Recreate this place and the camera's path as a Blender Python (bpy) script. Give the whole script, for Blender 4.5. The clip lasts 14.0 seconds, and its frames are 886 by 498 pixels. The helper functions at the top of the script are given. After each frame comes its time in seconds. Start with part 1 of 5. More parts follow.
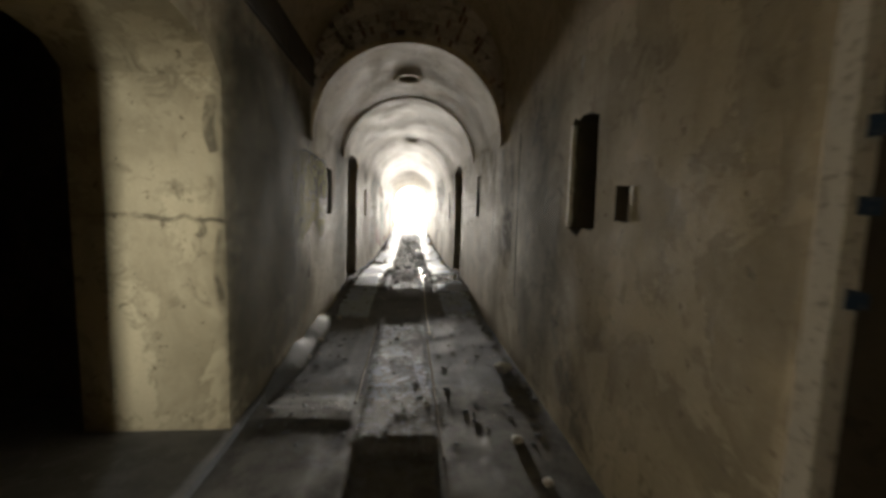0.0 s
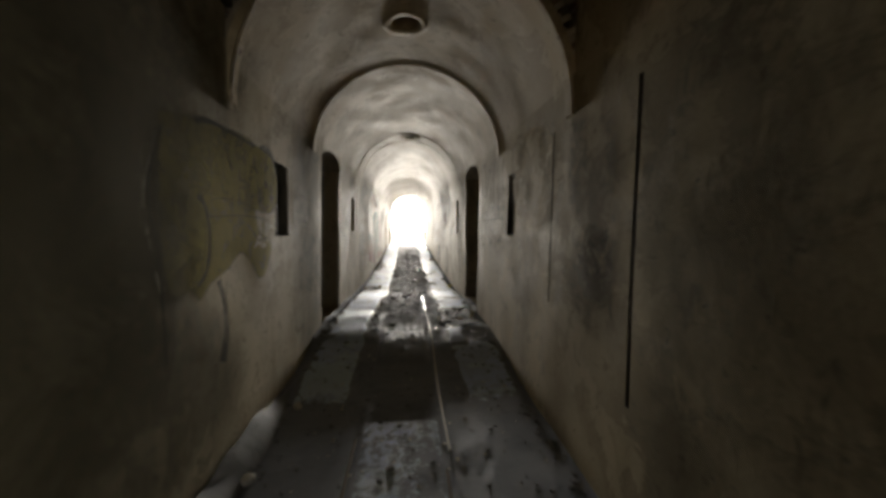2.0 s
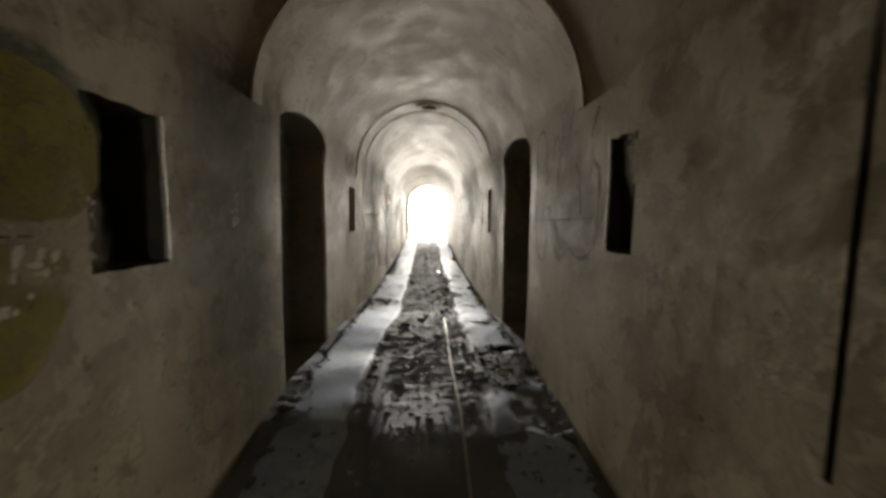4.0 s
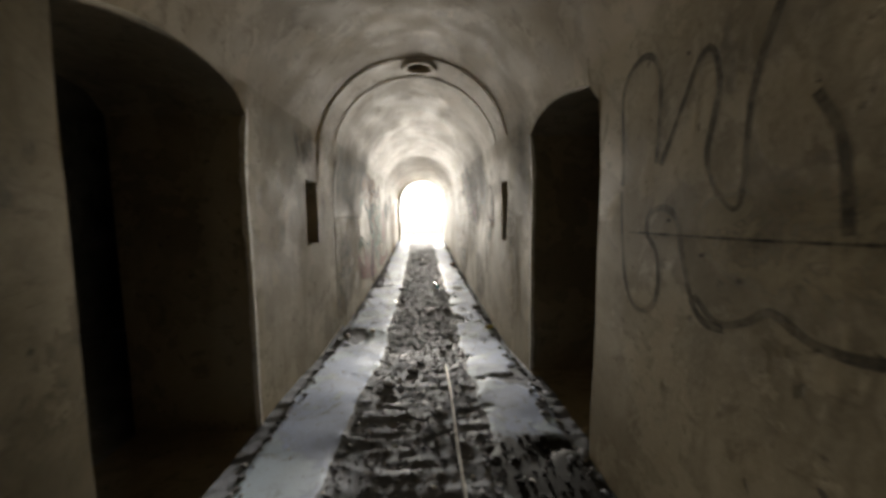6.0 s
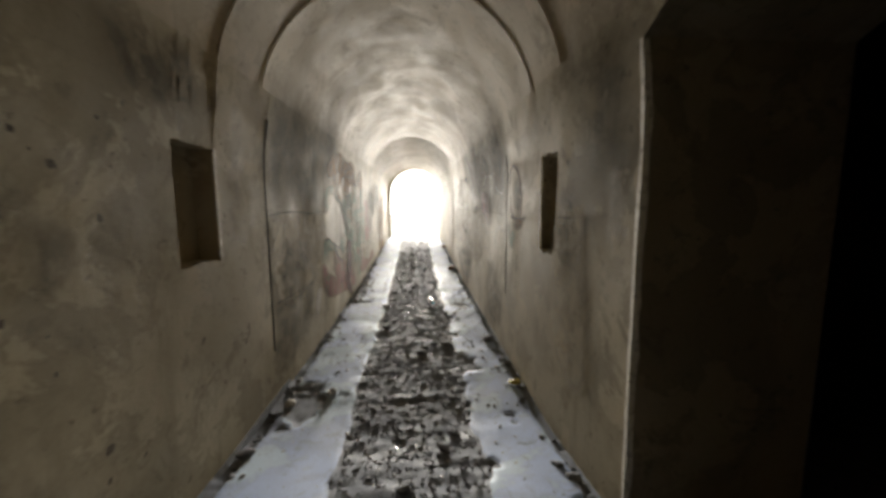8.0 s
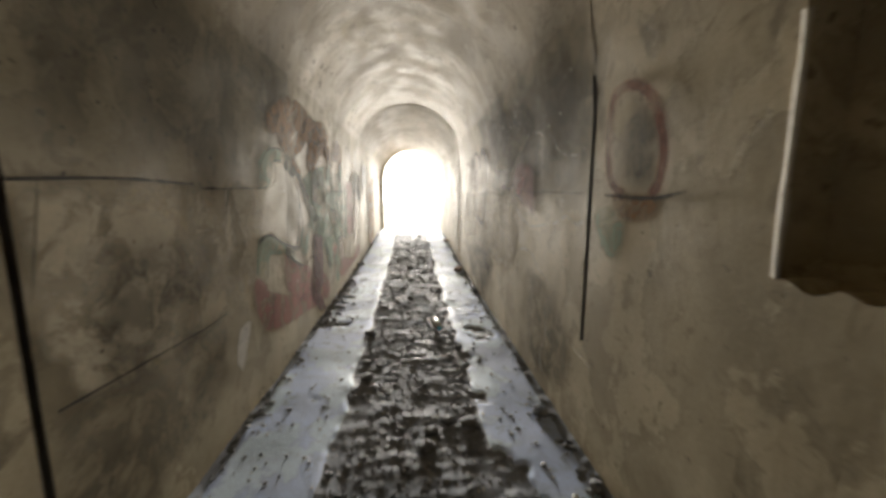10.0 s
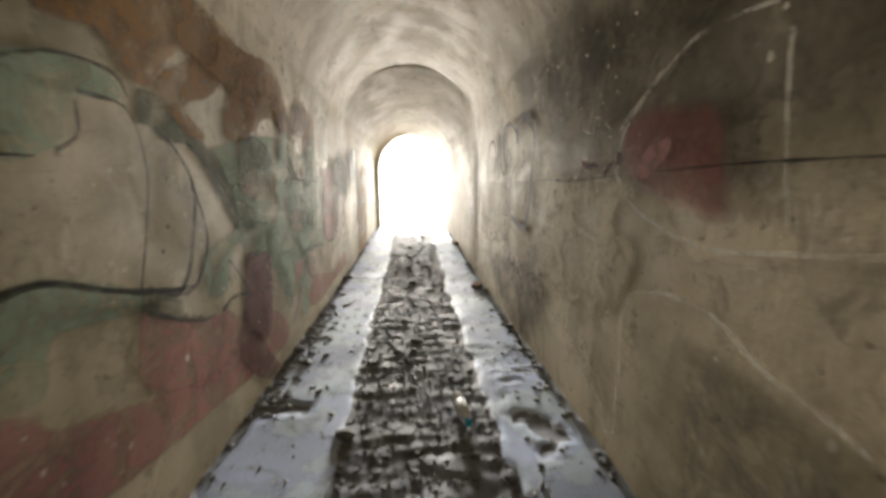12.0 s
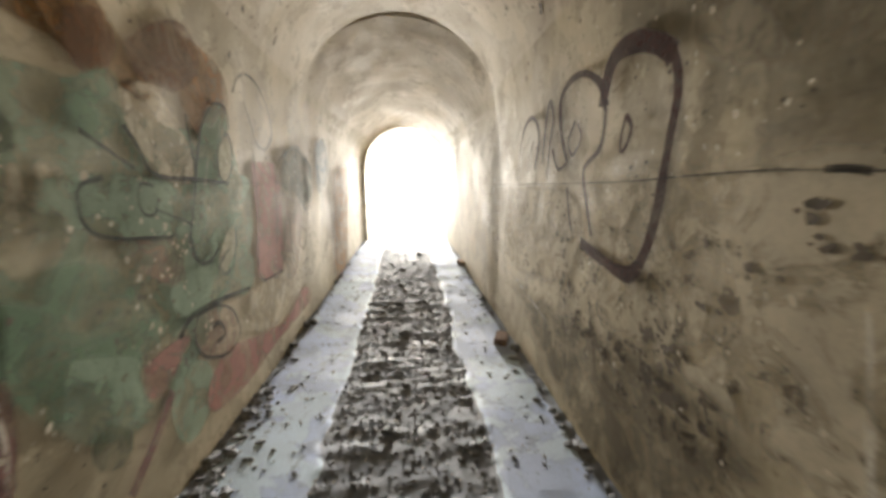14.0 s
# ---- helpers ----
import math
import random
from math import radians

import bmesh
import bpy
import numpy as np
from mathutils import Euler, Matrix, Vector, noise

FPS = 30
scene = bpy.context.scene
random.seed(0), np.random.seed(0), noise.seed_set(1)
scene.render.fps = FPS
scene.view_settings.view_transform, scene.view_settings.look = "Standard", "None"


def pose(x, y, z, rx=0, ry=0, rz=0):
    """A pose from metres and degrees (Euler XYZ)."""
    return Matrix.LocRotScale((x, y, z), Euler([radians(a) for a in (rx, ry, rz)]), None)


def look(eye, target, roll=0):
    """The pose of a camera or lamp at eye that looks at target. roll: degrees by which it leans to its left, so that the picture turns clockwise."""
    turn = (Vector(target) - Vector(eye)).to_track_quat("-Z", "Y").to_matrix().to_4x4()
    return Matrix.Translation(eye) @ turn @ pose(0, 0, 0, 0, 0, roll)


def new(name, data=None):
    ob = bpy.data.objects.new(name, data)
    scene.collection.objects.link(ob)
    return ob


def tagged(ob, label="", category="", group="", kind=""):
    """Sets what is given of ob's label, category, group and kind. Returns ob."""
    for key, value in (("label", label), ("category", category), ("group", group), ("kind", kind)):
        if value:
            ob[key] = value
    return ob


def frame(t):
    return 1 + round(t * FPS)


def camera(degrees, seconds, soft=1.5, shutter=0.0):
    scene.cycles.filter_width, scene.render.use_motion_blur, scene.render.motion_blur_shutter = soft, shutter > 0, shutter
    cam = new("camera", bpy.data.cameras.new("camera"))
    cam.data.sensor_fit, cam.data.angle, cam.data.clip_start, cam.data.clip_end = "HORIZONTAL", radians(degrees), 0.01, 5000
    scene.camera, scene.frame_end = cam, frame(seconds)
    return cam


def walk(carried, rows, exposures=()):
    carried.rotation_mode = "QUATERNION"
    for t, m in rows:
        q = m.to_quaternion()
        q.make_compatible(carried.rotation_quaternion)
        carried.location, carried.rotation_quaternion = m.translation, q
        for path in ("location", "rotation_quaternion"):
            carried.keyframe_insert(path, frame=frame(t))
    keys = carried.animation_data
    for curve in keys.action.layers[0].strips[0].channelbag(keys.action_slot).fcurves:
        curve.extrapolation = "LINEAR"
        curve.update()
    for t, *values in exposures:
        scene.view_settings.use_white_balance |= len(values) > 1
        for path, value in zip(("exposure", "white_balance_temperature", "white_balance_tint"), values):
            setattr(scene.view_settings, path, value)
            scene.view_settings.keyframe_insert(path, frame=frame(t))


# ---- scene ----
cam = camera(98.1, 14.0, soft=3.4, shutter=0.5)
METRES, EYE, TILT, LEAN, TURN = 13.6, 1.5, 0.0, 0.0, -5.1
ROWS = [
    (0.0, 0.0, 0.0, 0.0, 0.16, -5.58, -1.66),
    (0.5, -0.0055, 0.0376, 0.0015, 0.34, -4.27, -2.23),
    (1.0, -0.0092, 0.0763, 0.0042, -0.94, -3.38, -0.25),
    (1.5, -0.0115, 0.1136, 0.0059, 0.09, -4.68, -0.72),
    (2.0, -0.0154, 0.1494, 0.0058, -0.22, -4.28, -0.78),
    (2.5, -0.016, 0.1847, 0.0058, -0.46, -4.67, -0.9),
    (3.0, -0.0181, 0.2226, 0.0077, 2.53, -4.98, -2.06),
    (5.5, -0.0334, 0.3928, 0.0144, 1.8, -6.26, 0.79),
    (6.0, -0.0339, 0.4237, 0.0152, 1.98, -6.12, 0.46),
    (6.5, -0.036, 0.4593, 0.0148, 1.13, -6.49, -0.08),
    (7.0, -0.0365, 0.4982, 0.0132, 2.33, -5.35, 0.11),
    (7.5, -0.0392, 0.5337, 0.0143, 3.3, -5.75, -0.96),
    (8.0, -0.0428, 0.5671, 0.0137, 1.18, -7.18, 0.19),
    (10.5, -0.0619, 0.7495, 0.0014, 0.44, -8.58, -0.11),
    (11.0, -0.0653, 0.7839, 0.0012, -0.93, -9.0, 0.92),
    (11.5, -0.0678, 0.8198, -0.0002, 1.14, -10.29, 0.27),
    (12.0, -0.074, 0.8546, -0.002, 0.56, -9.38, 0.15),
    (12.5, -0.0771, 0.8899, -0.0003, -0.88, -8.78, 0.64),
    (13.0, -0.0776, 0.9254, 0.0005, 0.15, -8.97, 0.01),
    (13.5, -0.0814, 0.9598, -0.0011, 0.33, -8.63, -0.2),
    (14.0, -0.0829, 0.9946, -0.0024, -0.02, -8.77, 0.33),
]
EXPOSURES = [(0.0, -0.05), (1.5, -0.38), (3.0, -0.3), (7.0, -0.38), (8.0, -0.28), (10.5, -0.02), (11.5, 0.02), (12.5, 0.02), (14.0, 0.16)]
walk(cam, [(t, pose(0, 0, EYE, TILT, LEAN, TURN) @ pose(METRES * x, METRES * y, METRES * z, 90 + pitch, roll, yaw)) for t, x, y, z, yaw, pitch, roll in ROWS],
     exposures=EXPOSURES)

# ---- daylight ----
world = bpy.data.worlds.new("world")
scene.world = world
world.use_nodes = True
sky = world.node_tree.nodes.new("ShaderNodeTexSky")
sky.sky_type, sky.sun_disc, sky.sun_elevation, sky.sun_rotation = "NISHITA", False, radians(50), radians(20)
world.node_tree.links.new(sky.outputs[0], world.node_tree.nodes["Background"].inputs[0])
world.node_tree.nodes["Background"].inputs[1].default_value = 0.1


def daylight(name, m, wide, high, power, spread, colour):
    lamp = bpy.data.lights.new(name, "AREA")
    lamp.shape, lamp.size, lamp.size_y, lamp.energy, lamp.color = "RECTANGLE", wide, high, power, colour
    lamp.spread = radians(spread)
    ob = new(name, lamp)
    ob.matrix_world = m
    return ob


# daylight for the far portal, and in a doorway behind the start
# unseen lamp added 12 m outside the portal, facing in
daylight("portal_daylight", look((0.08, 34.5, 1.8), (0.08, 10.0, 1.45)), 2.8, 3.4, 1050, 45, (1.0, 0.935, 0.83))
daylight("doorway_daylight", look((0.78, -3.45, 1.15), (-1.85, 2.5, 1.25)), 0.5, 1.9, 13, 27, (0.96, 0.96, 0.86))
sun = new("sun", bpy.data.lights.new("sun", "SUN"))
sun.data.energy, sun.data.angle, sun.data.color = 5.0, radians(0.5), (1.0, 0.95, 0.88)
sun.matrix_world = look((0, 0, 40), (-9, 14, 0))


# ---- materials ----
class Nodes:
    """A short way to write node materials."""

    def __init__(self, name):
        self.mat = bpy.data.materials.new(name)
        self.mat.use_nodes = True
        self.tree = self.mat.node_tree
        self.bsdf = self.tree.nodes["Principled BSDF"]
        self.out = self.tree.nodes["Material Output"]
        self.where = self.tree.nodes.new("ShaderNodeTexCoord").outputs["Object"]

    def node(self, kind, **values):
        n = self.tree.nodes.new(kind)
        for k, v in values.items():
            n.inputs[k.replace("_", " ")].default_value = v
        return n

    def link(self, a, b):
        self.tree.links.new(a, b)

    def noise(self, scale, detail=4.0, rough=0.55, stretch=None, distort=0.0):
        n = self.node("ShaderNodeTexNoise", Scale=scale, Detail=detail, Roughness=rough, Distortion=distort)
        source = self.where
        if stretch:
            m = self.node("ShaderNodeMapping")
            m.inputs["Scale"].default_value = stretch
            self.link(source, m.inputs[0])
            source = m.outputs[0]
        self.link(source, n.inputs["Vector"])
        return n.outputs["Fac"]

    def ramp(self, fac, low, high, a=0.0, b=1.0):
        n = self.node("ShaderNodeMapRange")
        for i, v in ((1, low), (2, high), (3, a), (4, b)):
            n.inputs[i].default_value = v
        n.interpolation_type = "SMOOTHSTEP"
        self.link(fac, n.inputs[0])
        return n.outputs[0]

    def mix(self, fac, a, b, how="MIX"):
        n = self.tree.nodes.new("ShaderNodeMix")
        n.data_type, n.blend_type = "RGBA", how
        for i, v in ((0, fac), (6, a), (7, b)):
            if isinstance(v, (int, float)):
                n.inputs[i].default_value = v
            elif isinstance(v, tuple):
                n.inputs[i].default_value = (*v, 1)
            else:
                self.link(v, n.inputs[i])
        return n.outputs[2]

    def maths(self, how, a, b):
        n = self.tree.nodes.new("ShaderNodeMath")
        n.operation = how
        for i, v in ((0, a), (1, b)):
            if isinstance(v, (int, float)):
                n.inputs[i].default_value = v
            else:
                self.link(v, n.inputs[i])
        return n.outputs[0]

    def done(self, colour, rough=0.85, bumps=(), metal=0.0, specular=0.4):
        for name, v in (("Base Color", colour), ("Roughness", rough), ("Metallic", metal)):
            if isinstance(v, tuple):
                self.bsdf.inputs[name].default_value = (*v, 1)
            elif isinstance(v, (int, float)):
                self.bsdf.inputs[name].default_value = v
            else:
                self.link(v, self.bsdf.inputs[name])
        self.bsdf.inputs["Specular IOR Level"].default_value = specular
        last = None
        for height, strength, depth in bumps:
            n = self.node("ShaderNodeBump", Strength=strength, Distance=depth)
            self.link(height, n.inputs["Height"])
            if last:
                self.link(last, n.inputs["Normal"])
            last = n.outputs[0]
        if last:
            self.link(last, self.bsdf.inputs["Normal"])
        return self.mat


def plaster_nodes(n, pale, dark, damp, blotch=0.5, gloss=(0.8, 0.95), relief=1.0):
    """Old lime plaster: coats that have flaked off, clouds of damp, runs, scuffs and fine grain."""
    clouds = n.ramp(n.noise(0.9, 6, 0.62, distort=0.6), 0.40, 0.62)
    coat = n.ramp(n.noise(1.7, 9, 0.66, distort=0.35), 0.50, 0.535)
    rim = n.ramp(n.noise(1.7, 9, 0.66, distort=0.35), 0.485, 0.50)
    rim = n.maths("SUBTRACT", rim, coat)
    spots = n.ramp(n.noise(5.0, 7, 0.68, distort=0.8), 0.55, 0.66)
    runs = n.ramp(n.noise(2.2, 6, 0.62, (1.0, 2.6, 0.35)), 0.52, 0.70)
    flakes = n.ramp(n.noise(13.0, 5, 0.62), 0.645, 0.675)
    scuffs = n.ramp(n.noise(9.0, 6, 0.7, (1.0, 0.5, 2.4), 1.0), 0.60, 0.72)
    grain = n.noise(60.0, 5, 0.7)
    light = tuple(min(0.8, v * 1.22) for v in pale)
    c = n.mix(n.maths("MULTIPLY", clouds, blotch), pale, dark)
    c = n.mix(n.maths("MULTIPLY", coat, 0.55 * blotch), c, light)
    c = n.mix(n.maths("MULTIPLY", rim, 0.22 * blotch), c, damp)
    c = n.mix(n.maths("MULTIPLY", spots, 0.6 * blotch), c, damp)
    c = n.mix(n.maths("MULTIPLY", runs, 0.55 * blotch), c, dark)
    c = n.mix(n.maths("MULTIPLY", scuffs, 0.5 * blotch), c, damp)
    c = n.mix(n.maths("MULTIPLY", flakes, 0.8 * blotch), c, damp)
    c = n.mix(n.ramp(grain, 0.2, 0.8, 0.0, 0.25), c, damp)
    lumps = n.noise(7.0, 4, 0.5)
    rough = n.ramp(n.noise(3.0, 5, 0.65), 0.3, 0.7, *gloss)
    return c, rough, ((lumps, 0.22 * relief, 0.012), (coat, 0.15 * relief, 0.006), (flakes, 0.35 * relief, -0.005), (n.noise(24.0, 5, 0.65), 0.3 * relief, 0.008), (grain, 0.3 * relief, 0.003))


def plaster(name, pale, dark, damp, blotch=0.5, gloss=(0.8, 0.95), shine=0.2, relief=1.0):
    n = Nodes(name)
    return n.done(*plaster_nodes(n, pale, dark, damp, blotch, gloss, relief), specular=shine)


def broken_floor(name):
    """Concrete where the mesh's bed value is low, dirt where it is high, black ash where its ash value is high."""
    n = Nodes(name)
    grain = n.maths("MULTIPLY", n.maths("SUBTRACT", n.noise(13.0, 7, 0.7), 0.5), 0.9)

    def value(key, low, high):
        a = n.tree.nodes.new("ShaderNodeAttribute")
        a.attribute_name = key
        return n.ramp(n.maths("ADD", a.outputs["Fac"], grain), low, high)
    bed, ash, start_dark = value("bed", 0.42, 0.58), value("ash", 0.25, 0.6), value("start_dark", 0.2, 0.8)
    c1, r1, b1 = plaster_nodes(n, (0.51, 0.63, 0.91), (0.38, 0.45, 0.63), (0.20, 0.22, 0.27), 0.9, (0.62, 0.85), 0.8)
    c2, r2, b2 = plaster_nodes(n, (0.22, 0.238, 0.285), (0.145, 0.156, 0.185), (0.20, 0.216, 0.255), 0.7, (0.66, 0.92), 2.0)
    # darker brown tone that takes over the floor near the start
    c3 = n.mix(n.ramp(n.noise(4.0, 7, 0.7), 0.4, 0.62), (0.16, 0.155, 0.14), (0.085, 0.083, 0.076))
    c = n.mix(ash, n.mix(start_dark, n.mix(bed, c1, c2), c3), (0.016, 0.015, 0.014))
    rough = n.maths("ADD", n.maths("MULTIPLY", r1, n.maths("SUBTRACT", 1.0, bed)), n.maths("MULTIPLY", r2, bed))
    clods = n.maths("MULTIPLY", n.maths("MULTIPLY", n.noise(20.0, 7, 0.72), bed), n.maths("SUBTRACT", 1.0, n.maths("MULTIPLY", ash, 0.8)))
    return n.done(c, rough, ((clods, 0.34, 0.015), b1[3], b1[4]), specular=0.4)


PLASTER = plaster("old_plaster", (0.50, 0.425, 0.285), (0.31, 0.258, 0.165), (0.165, 0.137, 0.088), 0.95, (0.72, 0.9), 0.22, 0.75)
VAULT = plaster("vault_plaster", (0.50, 0.415, 0.28), (0.37, 0.30, 0.198), (0.2, 0.16, 0.105), 0.85, (0.65, 0.85), 0.35, 0.6)
# very dark colour that carries the gloom of side rooms and slots
BACKING = plaster("shade_dark_masonry", (0.11, 0.095, 0.072), (0.07, 0.062, 0.05), (0.04, 0.036, 0.03), 0.9)
# shaded copy of the wall plaster, for the far door reveals
REVEAL_SHADE = plaster("shaded_plaster", (0.31, 0.262, 0.178), (0.21, 0.177, 0.12), (0.12, 0.1, 0.068), 0.9)
FLOOR = broken_floor("broken_floor")
GRIT = plaster("dark_dirt", (0.19, 0.195, 0.215), (0.105, 0.107, 0.118), (0.27, 0.28, 0.305), 0.9, (0.55, 0.85), 0.4, 2.6)
CHAR = plaster("charred_lumps", (0.02, 0.019, 0.018), (0.012, 0.011, 0.010), (0.03, 0.028, 0.026), 0.9, (0.8, 0.95), 0.15, 2.0)
SAND = plaster("pale_sand", (0.62, 0.58, 0.5), (0.5, 0.46, 0.38), (0.4, 0.36, 0.3), 0.6)
MORTAR = plaster("lime_mortar", (0.52, 0.46, 0.37), (0.36, 0.31, 0.24), (0.17, 0.145, 0.115), 0.9)
STONE = plaster("rubble_stone", (0.24, 0.25, 0.28), (0.16, 0.168, 0.188), (0.10, 0.103, 0.112), 0.9, (0.7, 0.92), 0.35)
FILLET = plaster("grey_fillet", (0.21, 0.22, 0.225), (0.13, 0.135, 0.14), (0.075, 0.077, 0.08), 0.9, (0.6, 0.85), 0.35)
PALE_STONE = plaster("pale_stone", (0.62, 0.6, 0.56), (0.48, 0.46, 0.42), (0.3, 0.28, 0.25), 0.7, (0.5, 0.8), 0.4)


def brick_red():
    n = Nodes("old_brick")
    tint = n.tree.nodes.new("ShaderNodeObjectInfo").outputs["Random"]
    c = n.mix(tint, (0.20, 0.11, 0.08), (0.34, 0.25, 0.19))
    c = n.mix(n.ramp(n.noise(22.0, 5, 0.65), 0.45, 0.7), c, (0.10, 0.075, 0.06))
    c = n.mix(n.ramp(n.noise(9.0, 4), 0.55, 0.7, 0, 0.6), c, (0.45, 0.41, 0.35))
    return n.done(c, 0.92, ((n.noise(40.0, 5, 0.7), 0.5, 0.004),), specular=0.2)


def paint(name, colour, cover=0.85, wear=0.5, soft=0.25, size=5.5, rough=0.8):
    """Sprayed paint or a stain: it thins out by the mesh's own cover value, and is worn through in spots."""
    n = Nodes(name)
    edge = n.tree.nodes.new("ShaderNodeAttribute")
    edge.attribute_name = "cover"
    ragged = n.maths("ADD", edge.outputs["Fac"], n.maths("MULTIPLY", n.maths("SUBTRACT", n.noise(9.0, 5, 0.65), 0.5), 0.5))
    alpha = n.ramp(ragged, 0.1, 0.1 + soft, 0.0, cover)
    worn = n.ramp(n.noise(size, 8, 0.7, distort=0.5), 0.44 if size < 9.5 else 0.42, 0.60 if size < 9.5 else 0.47, 1.0, 1.0 - wear)
    fine = n.ramp(n.noise(45.0, 4, 0.7), 0.35, 0.7, 1.0, 0.86)
    alpha = n.maths("MULTIPLY", n.maths("MULTIPLY", alpha, worn), fine)
    tone = n.mix(n.ramp(n.noise(3.0, 4), 0.35, 0.65, 0.0, 0.45), colour, tuple(v * 0.6 for v in colour))
    n.done(tone, rough, ((n.noise(50.0, 4, 0.7), 0.2, 0.002), (n.noise(12.0, 6, 0.7), 0.5 if rough < 0.5 else 0.0, 0.02)), specular=0.03 if rough > 0.5 else 0.5)
    clear = n.tree.nodes.new("ShaderNodeBsdfTransparent")
    both = n.tree.nodes.new("ShaderNodeMixShader")
    n.link(alpha, both.inputs[0])
    n.link(clear.outputs[0], both.inputs[1])
    n.link(n.bsdf.outputs[0], both.inputs[2])
    n.link(both.outputs[0], n.out.inputs[0])
    return n.mat


def plain(name, colour, rough=0.5, metal=0.0, spots=(0.1, 0.09, 0.08), amount=0.5, clear=0.0):
    n = Nodes(name)
    c = n.mix(n.ramp(n.noise(30.0, 5, 0.65), 0.5, 0.7, 0, amount), colour, spots)
    n.done(c, n.ramp(n.noise(20.0, 4), 0.3, 0.7, rough * 0.8, min(1.0, rough * 1.25)), ((n.noise(60.0, 4), 0.15, 0.002),), metal)
    n.bsdf.inputs["Transmission Weight"].default_value = clear
    return n.mat


BRICK = brick_red()
RUST = plain("worn_steel", (0.55, 0.54, 0.52), 0.35, 0.6, (0.16, 0.09, 0.05), 0.6)
DULL = plain("dull_rusty_steel", (0.16, 0.14, 0.12), 0.7, 0.4, (0.09, 0.05, 0.03), 0.7)
NAVY = plain("faded_navy_paint", (0.03, 0.06, 0.11), 0.8, 0.0, (0.3, 0.28, 0.24), 0.8)
GLASS = plain("dirty_glass", (0.85, 0.9, 0.9), 0.12, 0.0, (0.5, 0.5, 0.45), 0.3, 0.55)
PLASTIC = plain("white_plastic", (0.86, 0.9, 0.94), 0.3, 0.0, (0.6, 0.6, 0.6), 0.25)
BLUE = plain("blue_plastic", (0.05, 0.5, 0.72), 0.35)
TIN = plain("scratched_tin", (0.7, 0.7, 0.7), 0.25, 0.9, (0.3, 0.28, 0.25), 0.5)
YELLOW = plain("yellow_wrapper", (0.62, 0.52, 0.12), 0.5)
WHITEWASH = plain("flaked_whitewash", (0.68, 0.64, 0.56), 0.85, 0.0, (0.25, 0.21, 0.16), 0.8)


# ---- helpers for meshes ----
def finish(ob, bm, material, smooth=False):
    bm.normal_update()
    for f in bm.faces:
        f.smooth = smooth
    if smooth:
        for e in bm.edges:
            if len(e.link_faces) == 2 and e.calc_face_angle(0.0) > 0.7:
                e.smooth = False
    bm.to_mesh(ob.data)
    bm.free()
    ob.data.materials.append(material)
    return ob


def thing(name, bm, material, smooth=False, **tags):
    return tagged(finish(new(name, bpy.data.meshes.new(name)), bm, material, smooth), **tags)


def part(name, bm, material, parent, label="", smooth=False):
    ob = finish(new(name, bpy.data.meshes.new(name)), bm, material, smooth)
    ob.parent = parent
    return tagged(ob, label) if label else ob


def add_box(bm, x0, x1, y0, y1, z0, z1):
    v = [bm.verts.new((x, y, z)) for z in (z0, z1) for y in (y0, y1) for x in (x0, x1)]
    for f in ((0, 2, 3, 1), (4, 5, 7, 6), (0, 1, 5, 4), (2, 6, 7, 3), (0, 4, 6, 2), (1, 3, 7, 5)):
        bm.faces.new([v[i] for i in f])
    return v


def wob(x, y, z, scale, seed=0.0):
    return noise.noise(Vector((x * scale + seed, y * scale - seed, z * scale + 2 * seed)))


# ---- plan ----
HALF = 1.09            # half the passage's width
DEEP = 2.03            # the back of the side walls
WALL_TOP = 2.56
START, FRONT, END = -3.2, 4.6, 22.5


def ground_height(x, y):
    """The floor rises a little between the two side doors, and again towards the way out."""
    def step(a, b, v):
        u = min(1.0, max(0.0, (v - a) / (b - a)))
        return u * u * (3 - 2 * u)
    return 0.15 * step(5.2, 7.0, y) * (1 - step(8.6, 10.8, y)) + 0.30 * step(16.5, 22.8, y)


# vaults: from, to, then half width, height of the springing and rise at either end
VAULTS = [(START, FRONT, (1.09, 2.90, 1.15), (1.09, 2.90, 1.15)), (FRONT, 6.7, (1.09, 2.34, 1.08), (1.075, 2.34, 1.02)), (6.7, 10.2, (1.08, 2.33, 1.035), (1.05, 2.33, 1.022)),
          (10.2, 10.8, (1.042, 2.33, 1.015), (1.042, 2.33, 1.014)), (10.8, 18.0, (1.036, 2.33, 1.007), (1.065, 2.345, 0.965)), (18.0, END, (1.08, 2.345, 0.955), (0.95, 1.97, 0.895))]


def left_out(y):
    """The left face stands back by a few centimetres at first."""
    u = min(1.0, max(0.0, (y - 8.8) / 4.4))
    return 0.05 - 0.065 * u * u * (3 - 2 * u)


def uneven(x, y, z):
    return 0.016 * wob(x, y, z, 0.8) + 0.004 * wob(x, y, z, 2.2, 3.0)


def profile(y):
    """Half width, springing and rise at y; the last stretch narrows towards the way out."""
    for y0, y1, first, last in VAULTS:
        if y <= y1 + 1e-6:
            break
    u = min(1.0, max(0.0, (y - y0) / (y1 - y0)))
    return tuple(a + (b - a) * u for a, b in zip(first, last))


def wall_x(side, y, z):
    """The plaster's face, uneven by a centimetre or so; it leans in to meet the vault."""
    wide, cz, rise = profile(y)
    if z > cz:
        x = wide * math.sqrt(max(0.0, 1 - ((z - cz) / rise) ** 2))
    else:
        u = min(1.0, max(0.0, (z - cz + 0.45) / 0.45))
        x = (HALF if y <= 18 else wide) + (wide - HALF) * u * u * (y <= 18)
    if side < 0:
        x += left_out(y)
    return side * (x + uneven(side * x, y, z))


